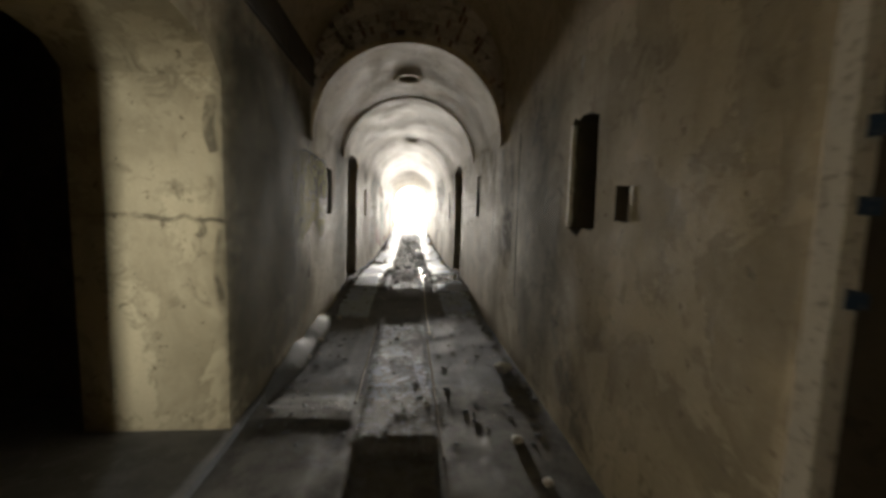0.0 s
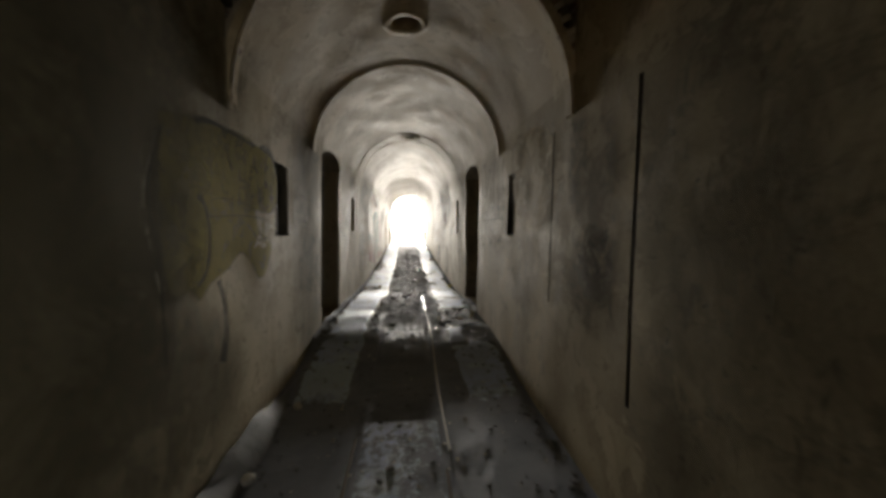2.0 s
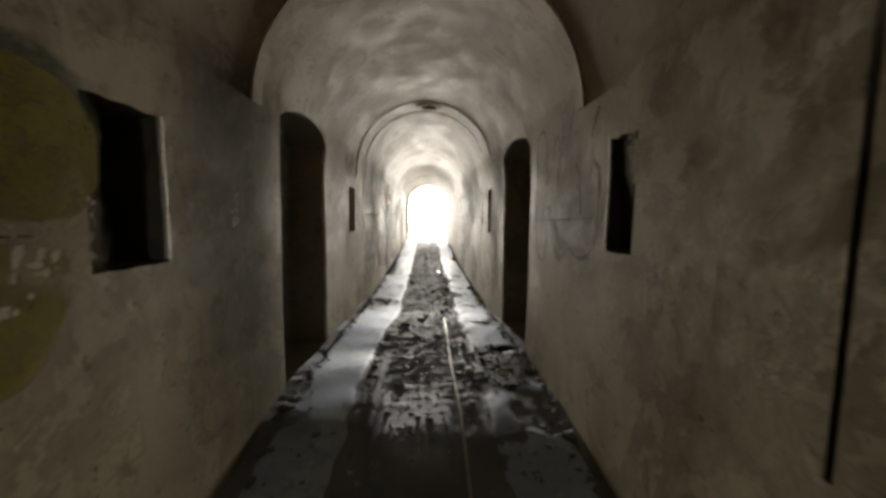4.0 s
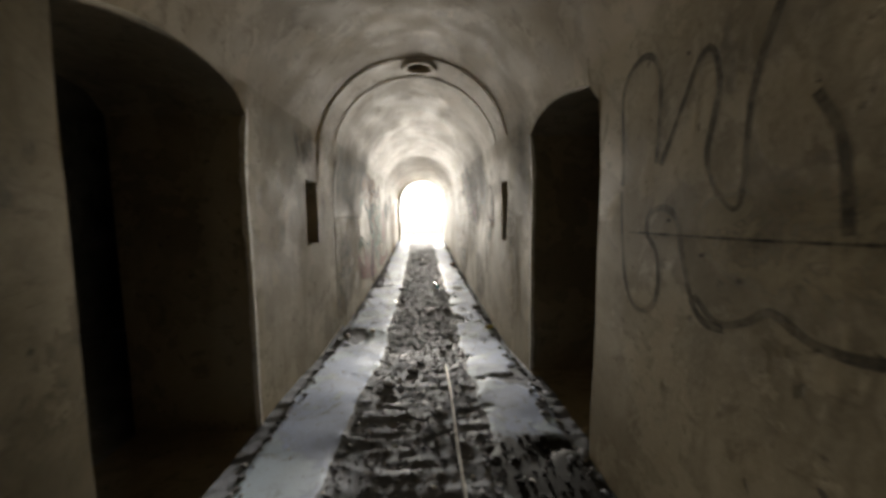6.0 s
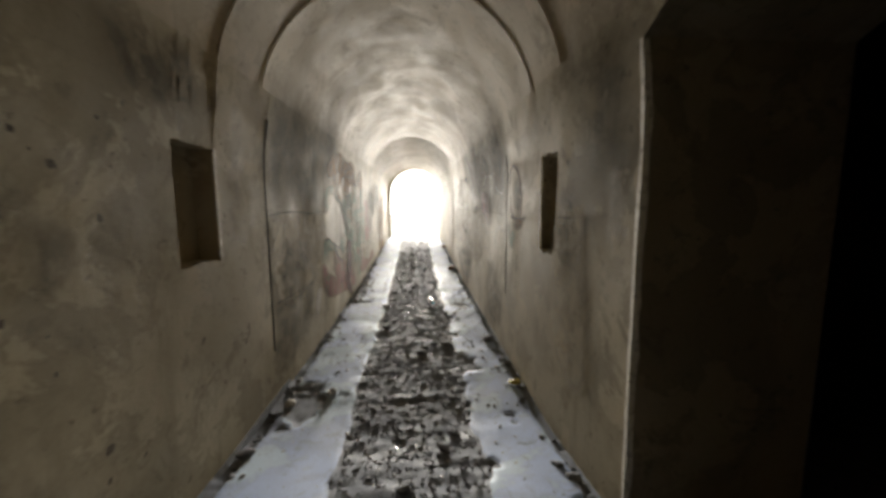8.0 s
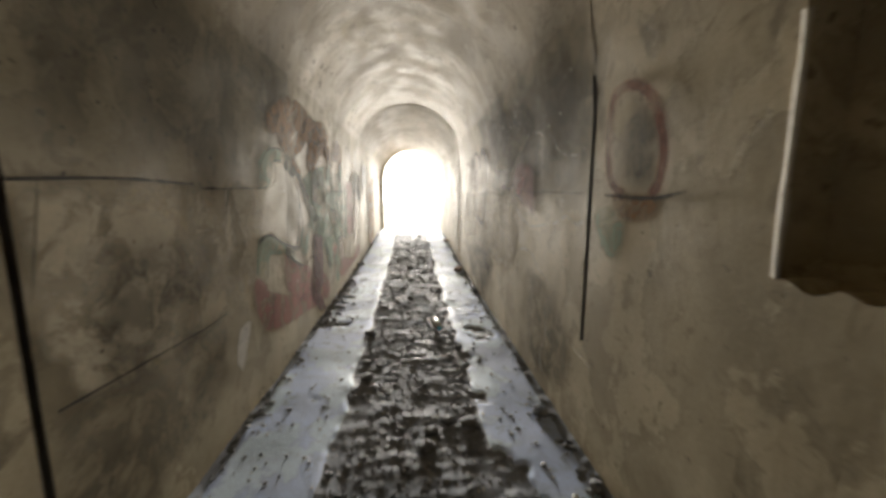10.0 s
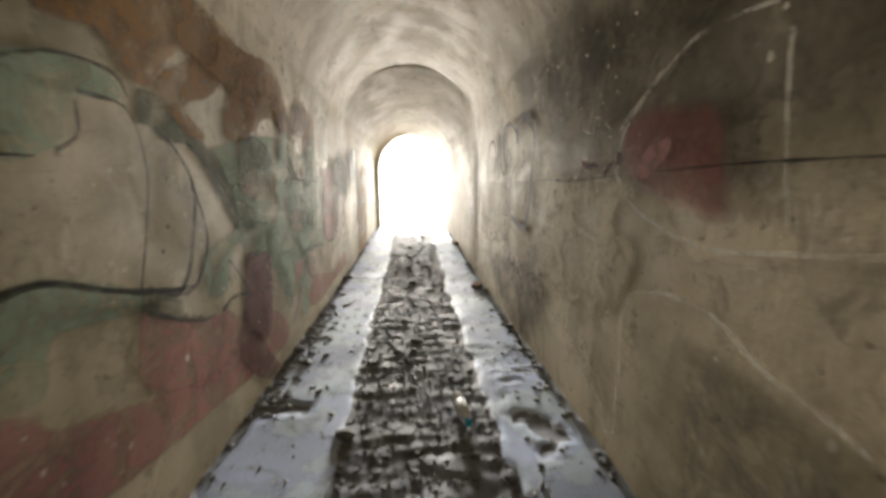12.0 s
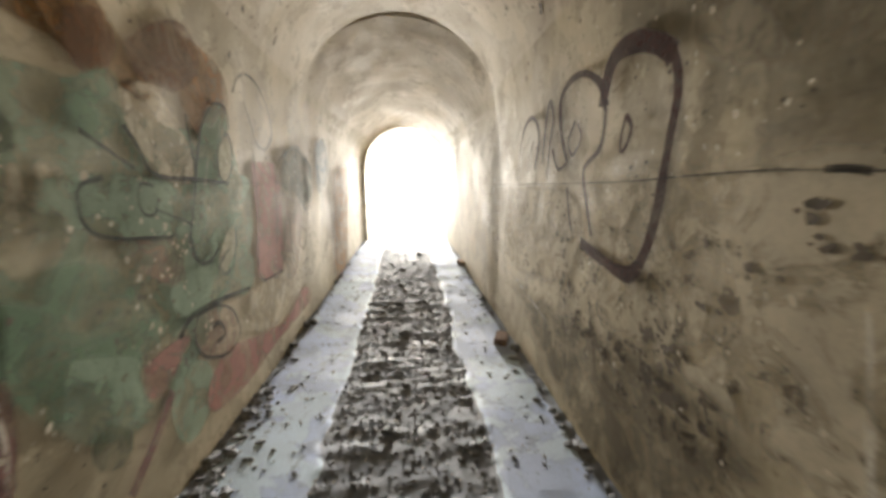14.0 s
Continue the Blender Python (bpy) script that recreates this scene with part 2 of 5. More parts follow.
def arch_top(y, y0, y1, spring, rise):
    u = (y - (y0 + y1) / 2) / ((y1 - y0) / 2)
    return spring + rise * math.sqrt(max(0.0, 1 - u * u * 0.92)) if abs(u) <= 1 else spring


# openings: near edge, far edge, sill, top, rise of the arch, raggedness
LEFT = [(1.05, 2.50, 0.0, 2.26, 0.20, 0.0), (5.40, 5.80, 1.42, 2.05, 0.0, 0.01), (7.14, 8.51, 0.1, 2.33, 0.19, 0.0), (9.81, 10.21, 1.33, 2.0, 0.0, 0.03), (10.93, 10.965, 0.42, 2.32, 0.0, 0.02)]
RIGHT = [(-0.50, 0.92, 0.0, 2.26, 0.20, 0.0), (1.84, 1.99, 1.47, 1.66, 0.0, 0.01), (2.21, 2.58, 1.41, 2.12, 0.0, 0.07), (3.835, 3.87, 0.63, 2.30, 0.0, 0.02), (4.93, 4.955, 0.95, 2.25, 0.0, 0.03), (5.99, 6.29, 1.43, 2.08, 0.0, 0.02), (8.0, 9.38, 0.1, 2.31, 0.19, 0.0), (10.38, 10.72, 1.29, 2.02, 0.0, 0.05), (11.86, 11.91, 0.63, 2.16, 0.0, 0.03)]
SHALLOW = {(9.81, 10.21): 0.16, (10.38, 10.72): 0.14, (1.84, 1.99): 0.14, (10.93, 10.965): 0.09, (3.835, 3.87): 0.09, (4.93, 4.955): 0.06, (11.86, 11.91): 0.10}


def side_wall(name, side, openings, y0, y1, top, label):
    edges = {y0, y1}
    for a, b, *_ in openings:
        cuts = 12 if b - a > 0.1 else 2
        edges |= {a + (b - a) * i / cuts for i in range(cuts + 1)}
    ys = sorted(edges)
    nodes = [ys[0]]
    for y in ys[1:]:
        while y - nodes[-1] > 0.21:
            nodes.append(nodes[-1] + 0.15)
        if y - nodes[-1] > 1e-4:
            nodes.append(y)
    bm = bmesh.new()
    verts = {}

    def v(x, y, z):
        key = (round(x, 3), round(y, 4), round(z, 4))
        if key not in verts:
            verts[key] = bm.verts.new((x, y, z))
        return verts[key]

    def face(*points, bare=0):
        corners = [v(*p) for p in points]
        if len(set(corners)) == len(corners):
            f = bm.faces.new(corners if side > 0 else corners[::-1])
            f.material_index = bare

    def front(y, z):
        return (wall_x(side, y, z), y, z)

    def gap(y, o):
        a, b, sill, head, rise, rag = o
        r = rag * wob(7, y, sill, 11.0), rag * wob(9, y, head, 11.0)
        low = sill if sill < 0.3 else sill + r[0]
        return low, (arch_top(y, a, b, head, rise) if rise else head) + r[1]

    for ya, yb in zip(nodes, nodes[1:]):
        mid = (ya + yb) / 2
        inside = [o for o in openings if o[0] < mid < o[1]]
        bands = [((-0.35, -0.35), (top, top))]
        if inside:
            o = inside[0]
            back = side * (HALF + SHALLOW.get(o[:2], DEEP - HALF))
            (la, ha), (lb, hb) = gap(ya, o), gap(yb, o)
            bands = [((-0.35, -0.35), (la, lb)), ((ha, hb), (top, top))]
            # material slot: 1 and 2 put the recess's shade into darker colour
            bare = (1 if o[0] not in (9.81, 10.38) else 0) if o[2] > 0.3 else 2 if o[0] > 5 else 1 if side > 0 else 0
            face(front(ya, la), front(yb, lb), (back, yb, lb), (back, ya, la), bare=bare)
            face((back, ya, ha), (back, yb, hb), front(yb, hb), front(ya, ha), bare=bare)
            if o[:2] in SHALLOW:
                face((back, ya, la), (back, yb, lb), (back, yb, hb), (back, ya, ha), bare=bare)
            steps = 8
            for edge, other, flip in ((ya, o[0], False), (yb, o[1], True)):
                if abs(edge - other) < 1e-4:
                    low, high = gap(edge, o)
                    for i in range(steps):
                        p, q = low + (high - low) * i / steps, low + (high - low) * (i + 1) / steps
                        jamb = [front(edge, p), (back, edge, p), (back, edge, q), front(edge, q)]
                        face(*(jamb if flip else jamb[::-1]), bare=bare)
        for (b0, b1), (t0, t1) in bands:
            count = max(1, round((max(t0, t1) - min(b0, b1)) / 0.16))
            for i in range(count):
                f, g = i / count, (i + 1) / count
                face(front(ya, b0 + (t0 - b0) * f), front(ya, b0 + (t0 - b0) * g), front(yb, b1 + (t1 - b1) * g), front(yb, b1 + (t1 - b1) * f))
            face((side * DEEP, ya, b0), (side * DEEP, yb, b1), (side * DEEP, yb, t1), (side * DEEP, ya, t0))
        face(front(ya, top), (side * DEEP, ya, top), (side * DEEP, yb, top), front(yb, top))
    wall = thing(name, bm, PLASTER, True, label=label, category="wall", kind="structure")
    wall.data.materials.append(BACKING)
    wall.data.materials.append(REVEAL_SHADE)
    return wall


side_wall("wall_left", -1, LEFT, START, END, WALL_TOP, "stained plaster passage wall with doorways and slots")
side_wall("wall_right", 1, RIGHT, START, END, WALL_TOP, "stained plaster passage wall with doorways and slots")


def vault(name, y0, y1, wide, cz, rise, low, shell=0.45, label="stained plaster barrel vault", hole=None, front=True, shaped=True):
    """A barrel vault with its two end faces; hole: (x, y, radius) of a round vent at the crown."""
    bm = bmesh.new()
    a0 = math.asin(max(-1, min(1, (low - cz) / rise)))
    count = 72
    ys = [y0 + (y1 - y0) * j / max(2, round((y1 - y0) / 0.2)) for j in range(max(2, round((y1 - y0) / 0.2)) + 1)]
    if hole:
        ys = sorted(set(y for y in ys if abs(y - hole[1]) > 0.3) | {hole[1] + 0.025 * i for i in range(-11, 12) if y0 < hole[1] + 0.025 * i < y1})
    angles = [a0 + (math.pi - 2 * a0) * i / count for i in range(count + 1)]

    def at(a, y, out=0.0):
        x, z = math.cos(a), math.sin(a)
        w, c, r = profile(min(max(y, y0 + 1e-4), y1)) if shaped else (wide, cz, rise)
        if a > math.pi / 2:
            w += left_out(y)
        if z < 0:
            x = math.copysign(1.0, x)
        d = uneven(w * x, y, c + r * z) + out - 0.002
        return ((w + d) * x, y, c + (r + d) * z)
    grid = [[bm.verts.new(at(a, y)) for a in angles] for y in ys]
    for j in range(len(ys) - 1):
        for i in range(count):
            f = (grid[j][i], grid[j][i + 1], grid[j + 1][i + 1], grid[j + 1][i])
            c = sum((v.co for v in f), Vector()) / 4
            if not hole or math.hypot(c.x - hole[0], c.y - hole[1]) > hole[2]:
                bm.faces.new(f)
    if hole:
        ring, last = 40, None
        for out, grow in ((-0.004, 0.06), (-0.014, 0.045), (-0.014, 0.0), (0.0, -0.02), (0.5, -0.02), (0.5, -0.17)):
            line = []
            for i in range(ring):
                u = 2 * math.pi * i / ring
                x, y = hole[0] + (hole[2] + grow) * math.cos(u), hole[1] + (hole[2] + grow) * math.sin(u)
                line.append(bm.verts.new(at(math.acos(x / wide), y, out)))
            if last:
                for i in range(ring):
                    bm.faces.new((last[i], last[(i + 1) % ring], line[(i + 1) % ring], line[i]))
            last = line
    for j, flip in ((0, True), (len(ys) - 1, False)):
        if flip and not front:
            continue
        rim = [bm.verts.new(at(a, ys[j], shell)) for a in angles]
        if not shaped and flip:
            for a in (angles[0], angles[-1]):
                bm.faces.new([bm.verts.new(at(a, y, o)) for y, o in ((y0, 0.0), (y1, 0.0), (y1, shell), (y0, shell))])
        inner = [bm.verts.new(v.co) for v in grid[j]]
        for i in range(count):
            f = (inner[i], rim[i], rim[i + 1], inner[i + 1])
            bm.faces.new(f if flip else f[::-1])
    return thing(name, bm, VAULT, True, label=label, category="vault", kind="structure")


for k, (y0, y1, (wide, cz, rise), _) in enumerate(VAULTS):
    vault("ceiling_%d" % (k + 1), y0, y1, wide, cz, rise, WALL_TOP - 0.03 if k < 5 else 2.33, hole={1: (-0.05, 5.75, 0.15), 3: (0.04, 10.48, 0.15)}.get(k), front=k != 1)
# the rings that stand in a little from the vaults
vault("trim_arch_1", FRONT - 0.015, FRONT + 0.10, 1.07, 2.34, 1.055, 2.3, shell=0.06, shaped=False, label="plastered arch ring across the passage")
vault("trim_arch_2", 6.64, 6.78, 1.06, 2.34, 1.012, 2.36, shell=0.3, shaped=False, label="chipped plaster arch ring across the passage")


# the face over the first arch: plaster fallen off, brick courses and gaps
def arch_face():
    bm = bmesh.new()
    bricks = []
    rows, cols = 13, 84
    rng = random.Random(5)

    def at(i, k, y):
        a = -0.08 + (math.pi + 0.16) * i / cols
        d = 0.04 + 0.105 * k
        return bm.verts.new(((1.07 + d) * math.cos(a), y + 0.006 * wob(i, k, 0, 0.7), 2.34 + (1.055 + d) * math.sin(a)))
    for k in range(rows):
        for i in range(cols):
            a = -0.08 + (math.pi + 0.16) * (i + 0.5) / cols
            bare = noise.noise(Vector((i * 0.16, k * 0.45, 3.0))) + 0.35 - 0.06 * k + 0.25 * math.sin(a)
            kind = "plaster"
            if bare > 0.30:
                kind = rng.choice(("mortar",) * 9 + ("brick",) * 3 + ("hole",) * 2)
            depth = {"plaster": 0.0, "mortar": 0.018, "brick": 0.03, "hole": 0.11}[kind]
            outer = [at(i, k, FRONT), at(i + 1, k, FRONT), at(i + 1, k + 1, FRONT), at(i, k + 1, FRONT)]
            back = [at(i, k, FRONT + depth), at(i + 1, k, FRONT + depth), at(i + 1, k + 1, FRONT + depth), at(i, k + 1, FRONT + depth)]
            bm.faces.new(back[::-1])
            if depth:
                for p in range(4):
                    q = (p + 1) % 4
                    bm.faces.new((outer[p], outer[q], back[q], back[p]))
            if kind == "brick":
                bricks.append((a, 0.04 + 0.105 * (k + 0.5)))
    wall = thing("wall_arch", bm, MORTAR, label="arch face with fallen plaster and bare bricks", category="wall", kind="structure")
    made = []
    for v in range(4):
        b = bmesh.new()
        add_box(b, -0.019, 0.019, 0, 0.06, -0.045, 0.045)
        for vert in b.verts:
            vert.co += Vector((rng.uniform(-1, 1), rng.uniform(-0.5, 1), rng.uniform(-1, 1))) * 0.006
        bmesh.ops.bevel(b, geom=list(b.edges), offset=0.004, segments=1, affect="EDGES")
        mesh = bpy.data.meshes.new("brick")
        b.to_mesh(mesh)
        b.free()
        mesh.materials.append(BRICK)
        made.append(mesh)
    for a, d in bricks:
        ob = new("brick", rng.choice(made))
        ob.parent = wall
        ob.matrix_basis = pose((1.07 + d) * math.cos(a), FRONT + rng.uniform(0.0, 0.02), 2.34 + (1.055 + d) * math.sin(a), 0, 90 - math.degrees(a), 0)


arch_face()

# portal wall, end wall behind the start, side rooms, unseen slab blocking sky light
bm = bmesh.new()
cx, half, spring, rise = 0.05, 0.935, 1.95, 0.90
xs = [cx - half + 2 * half * i / 32 for i in range(33)]
for y0, y1 in ((END, END + 0.5),):
    add_box(bm, -6, xs[0], y0, y1, -0.5, 5.2)
    add_box(bm, xs[-1], 6, y0, y1, -0.5, 5.2)
    for a, b in zip(xs, xs[1:]):
        za, zb = [spring + rise * math.sqrt(max(0, 1 - ((x - cx) / half) ** 2)) for x in (a, b)]
        for v, z in zip(add_box(bm, a, b, y0, y1, 2.0, 5.2)[:4], (za, zb, za, zb)):
            v.co.z = z
thing("wall_portal", bm, PLASTER, label="plaster end wall with an arched way out", category="wall", kind="structure")
bm = bmesh.new()
add_box(bm, -6, 0.53, START - 0.4, START, -0.5, 5.2)
add_box(bm, 1.03, 6, START - 0.4, START, -0.5, 5.2)
add_box(bm, 0.53, 1.03, START - 0.4, START, 2.1, 5.2)
thing("wall_back", bm, PLASTER, label="plain plaster wall with a narrow doorway", category="wall", kind="structure")
bm = bmesh.new()
for s in (-1, 1):
    a, b = sorted((s * 4.6, s * 6))
    add_box(bm, a, b, START, END, -0.5, 5.2)
    for y in (2.95, 5.0, 11.2):
        a, b = sorted((s * DEEP, s * 4.6))
        add_box(bm, a, b, y, y + 0.3, -0.5, 5.2)
thing("wall_rooms", bm, BACKING, label="side room walls, coloured dark for the gloom inside", category="wall", kind="structure")
bm = bmesh.new()
for s in (-1, 1):
    a, b = sorted((s * 1.1, s * 4.6))
    add_box(bm, a, b, START, END, WALL_TOP + 0.3, WALL_TOP + 0.6)
# slab over everything, out of view, added to keep sky light out
add_box(bm, -6, 6, START - 0.4, END + 0.5, 4.7, 5.2)
thing("ceiling_rooms", bm, BACKING, label="side room ceiling coloured dark, with unseen light-blocking slab", category="ceiling", kind="structure")

# floor of the passage: two slab strips, a bed of dirt and rubble between them, gutters along the walls
def smooth(a, b, v):
    u = min(1.0, max(0.0, (v - a) / (b - a)))
    return u * u * (3 - 2 * u)


def bed_amount(x, y):
    """1 on the broken bed between the slab strips, 0 on the slabs."""
    left = -0.43 - 0.10 * smooth(10, 8, y) + 0.05 * wob(0, y, 1, 1.3) + 0.04 * wob(0, y, 5, 5.0)
    right = 0.52 + 0.07 * wob(0, y, 9, 1.1) + 0.05 * wob(0, y, 7, 4.5)
    a = smooth(left - 0.03, left + 0.03, x) * smooth(right + 0.03, right - 0.03, x)
    rag = wob(x, y, 2, 1.6, 8.0) + 0.35 * wob(x, y, 2, 5.5, 2.0) + 0.2 * wob(x, y, 2, 13.0, 2.0)
    hole = smooth(0.12, 0.25, rag) if x > 0 else smooth(0.42, 0.55, rag)
    a = max(a, hole * smooth(5.2, 6.5, y) * smooth(16.0, 13.0, y))
    gutter = smooth(1.0, 1.03, abs(x) + 0.03 * wob(x, y, 0, 3.0))
    return max(a, gutter)


def rubble_amount(y):
    return smooth(5.6, 8.0, y) * (1 - 0.75 * smooth(18.0, 21.0, y))


def floor_z(x, y):
    bed, rub = bed_amount(x, y), rubble_amount(y)
    z = ground_height(x, y) + 0.006 * wob(x, y, 0, 2.5)
    lumps = abs(wob(x * 0.45, y * 1.7, 0, 4.5)) * 0.019 + abs(wob(x * 0.6, y * 1.6, 4, 10.0)) * 0.014 + wob(x, y, 0, 21.0) * 0.007
    z += bed * (-0.012 - 0.012 * rub + rub * lumps + (1 - rub) * 0.006 * wob(x, y, 3, 3.0))
    # the channel between the old rails ends in a pit; broken steps across the bed
    mid = smooth(-0.34, -0.30, x) * smooth(0.22, 0.18, x)
    z += mid * (0.018 * smooth(2.38, 2.42, y) * smooth(5.0, 4.9, y) - 0.07 * smooth(2.42, 2.36, y + 0.03 * wob(x, y, 0, 9.0)) * smooth(1.3, 1.8, y))
    z += mid * 0.05 * (smooth(6.05, 6.1, y) - smooth(6.5, 7.1, y))
    if x < -0.38:
        z += 0.014 * (smooth(2.60, 2.66, y) - smooth(2.80, 2.9, y)) - 0.022 * smooth(2.9, 3.1, y) * smooth(5.4, 5.0, y)
        z += 0.05 * (smooth(6.55, 6.62, y) - smooth(7.4, 8.2, y))
    return z


def ash_amount(x, y):
    d = math.hypot((x - 0.80) / 0.42, (y - 7.65) / 0.72)
    return smooth(1.15, 0.5, d + 0.35 * wob(x, y, 6, 3.0))


def floor_mesh():
    nx, ny = 96, 820
    xs = [-1.16 + 2.32 * i / nx for i in range(nx + 1)]
    ys = [START - 0.5 + (END + 1.0 - START) * j / ny for j in range(ny + 1)]
    verts = [(x, y, floor_z(x, y)) for y in ys for x in xs]
    w = nx + 1
    faces = [(j * w + i, j * w + i + 1, (j + 1) * w + i + 1, (j + 1) * w + i) for j in range(ny) for i in range(nx)]
    me = bpy.data.meshes.new("floor")
    me.from_pydata(verts, [], faces)
    me.polygons.foreach_set("use_smooth", [True] * len(faces))

    def bed(x, y):
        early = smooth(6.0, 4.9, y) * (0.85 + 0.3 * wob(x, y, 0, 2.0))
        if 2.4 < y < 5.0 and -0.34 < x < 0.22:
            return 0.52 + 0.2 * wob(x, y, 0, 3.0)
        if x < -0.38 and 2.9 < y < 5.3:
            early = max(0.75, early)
        return max(early, bed_amount(x, y))
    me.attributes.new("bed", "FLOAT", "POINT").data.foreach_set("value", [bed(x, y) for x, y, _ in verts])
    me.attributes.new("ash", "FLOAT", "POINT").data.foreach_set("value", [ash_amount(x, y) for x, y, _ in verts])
    me.attributes.new("start_dark", "FLOAT", "POINT").data.foreach_set("value", [smooth(3.9, 2.5, y) * (1.0 if abs(x) > 0.3 else 0.75) * (0.9 + 0.4 * wob(x, y, 8, 1.5)) for x, y, _ in verts])
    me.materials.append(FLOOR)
    return tagged(new("floor", me), "dusty concrete floor with a broken dirt bed", "floor", kind="structure")


floor_mesh()
bm = bmesh.new()
for s in (-1, 1):
    a, b = sorted((s * 1.1, s * 4.6))
    add_box(bm, a, b, START, END, -0.5, 0.04)
thing("floor_rooms", bm, GRIT, label="dark dirt floor of the side rooms", category="floor", kind="structure")
bm = bmesh.new()
bmesh.ops.create_grid(bm, x_segments=20, y_segments=20, size=400, matrix=Matrix.Translation((0, 0, -0.52)))
thing("ground", bm, SAND, label="bare pale ground outside", category="ground", kind="structure")
bm = bmesh.new()
add_box(bm, -6, 6, END + 0.5, END + 4.0, -0.5, 0.26)
thing("pavement", bm, SAND, label="pale sandy landing outside the portal", category="pavement", kind="structure")

# plain bright distance outside the way out
glow = Nodes("bright_sky")
shine = glow.node("ShaderNodeEmission", Strength=5.0)
shine.inputs["Color"].default_value = (1.0, 0.98, 0.95, 1)
glow.link(shine.outputs[0], glow.out.inputs[0])
bm = bmesh.new()
bm.faces.new([bm.verts.new(p) for p in ((-60, 75, -1), (60, 75, -1), (60, 75, 50), (-60, 75, 50))])
thing("backdrop", bm, glow.mat, label="overexposed bright sky outside the tunnel", category="sky", kind="structure")

# sloped fillet of plaster at the foot of the wall
bm = bmesh.new()
last = None
for j in range(25):
    y = 2.7 + 3.0 * j / 24
    grow = smooth(2.7, 3.6, y) * smooth(5.7, 4.8, y)
    w = grow * (0.11 + 0.04 * wob(0, y, 0, 2.0)) + 0.01
    line = [bm.verts.new(p) for p in ((-1.12, y, grow * (0.13 + 0.05 * wob(1, y, 0, 3.0))), (-1.085 + w * 0.5, y, (0.07 + 0.02 * wob(4, y, 0, 5.0)) * grow), (-1.085 + w, y, floor_z(-0.95, y) - 0.01), (-1.12, y, -0.1))]
    if last:
        for p in range(4):
            bm.faces.new((last[p], line[p], line[(p + 1) % 4], last[(p + 1) % 4]))
    last = line
thing("baseboard", bm, FILLET, True, label="sloping plaster fillet at the wall's foot", category="fillet", kind="structure")


# ---- paint on the walls ----
def curve(points, step=0.03):
    """A smooth line through the points (y, z)."""
    p = [Vector(q) for q in points]
    p = [2 * p[0] - p[1]] + p + [2 * p[-1] - p[-2]]
    out = []
    for a, b, c, d in zip(p, p[1:], p[2:], p[3:]):
        n = max(2, round((c - b).length / step))
        for i in range(n):
            t = i / n
            out.append(0.5 * (2 * b + (c - a) * t + (2 * a - 5 * b + 4 * c - d) * t * t + (3 * b - a - 3 * c + d) * t ** 3))
    return out + [p[-2]]


def stroke(parent, side, points, wide, material, lift=0.016, name="stroke", jamb=None):
    line = curve(points)
    rng = random.Random(len(line) + round(100 * line[0].x))
    me = bpy.data.meshes.new(name)
    verts, faces, cover = [], [], []
    for i, c in enumerate(line):
        t = (line[min(i + 1, len(line) - 1)] - line[max(i - 1, 0)]).normalized()
        n = Vector((-t.y, t.x))
        w = wide * (0.85 + 0.35 * wob(c.x, c.y, i * 0.05, 2.0) + (0.9 * abs(wob(c.x, c.y, 4.0, 7.0)) if wide < 0.012 else 0.0))
        for u, k in ((-1, 0.0), (-0.55, 0.8), (0, 1.0), (0.55, 0.8), (1, 0.0)):
            q = c + n * (w * u)
            verts.append((q.x, jamb - 0.004, q.y) if jamb else (wall_x(side, q.x, q.y) - side * lift, q.x, q.y))
            cover.append(k)
        if i:
            for k in range(4):
                a = 5 * (i - 1) + k
                faces.append((a, a + 1, a + 6, a + 5))
    me.from_pydata(verts, [], faces)
    me.attributes.new("cover", "FLOAT", "POINT").data.foreach_set("value", cover)
    me.materials.append(material)
    ob = new(name, me)
    ob.parent = parent
    return ob


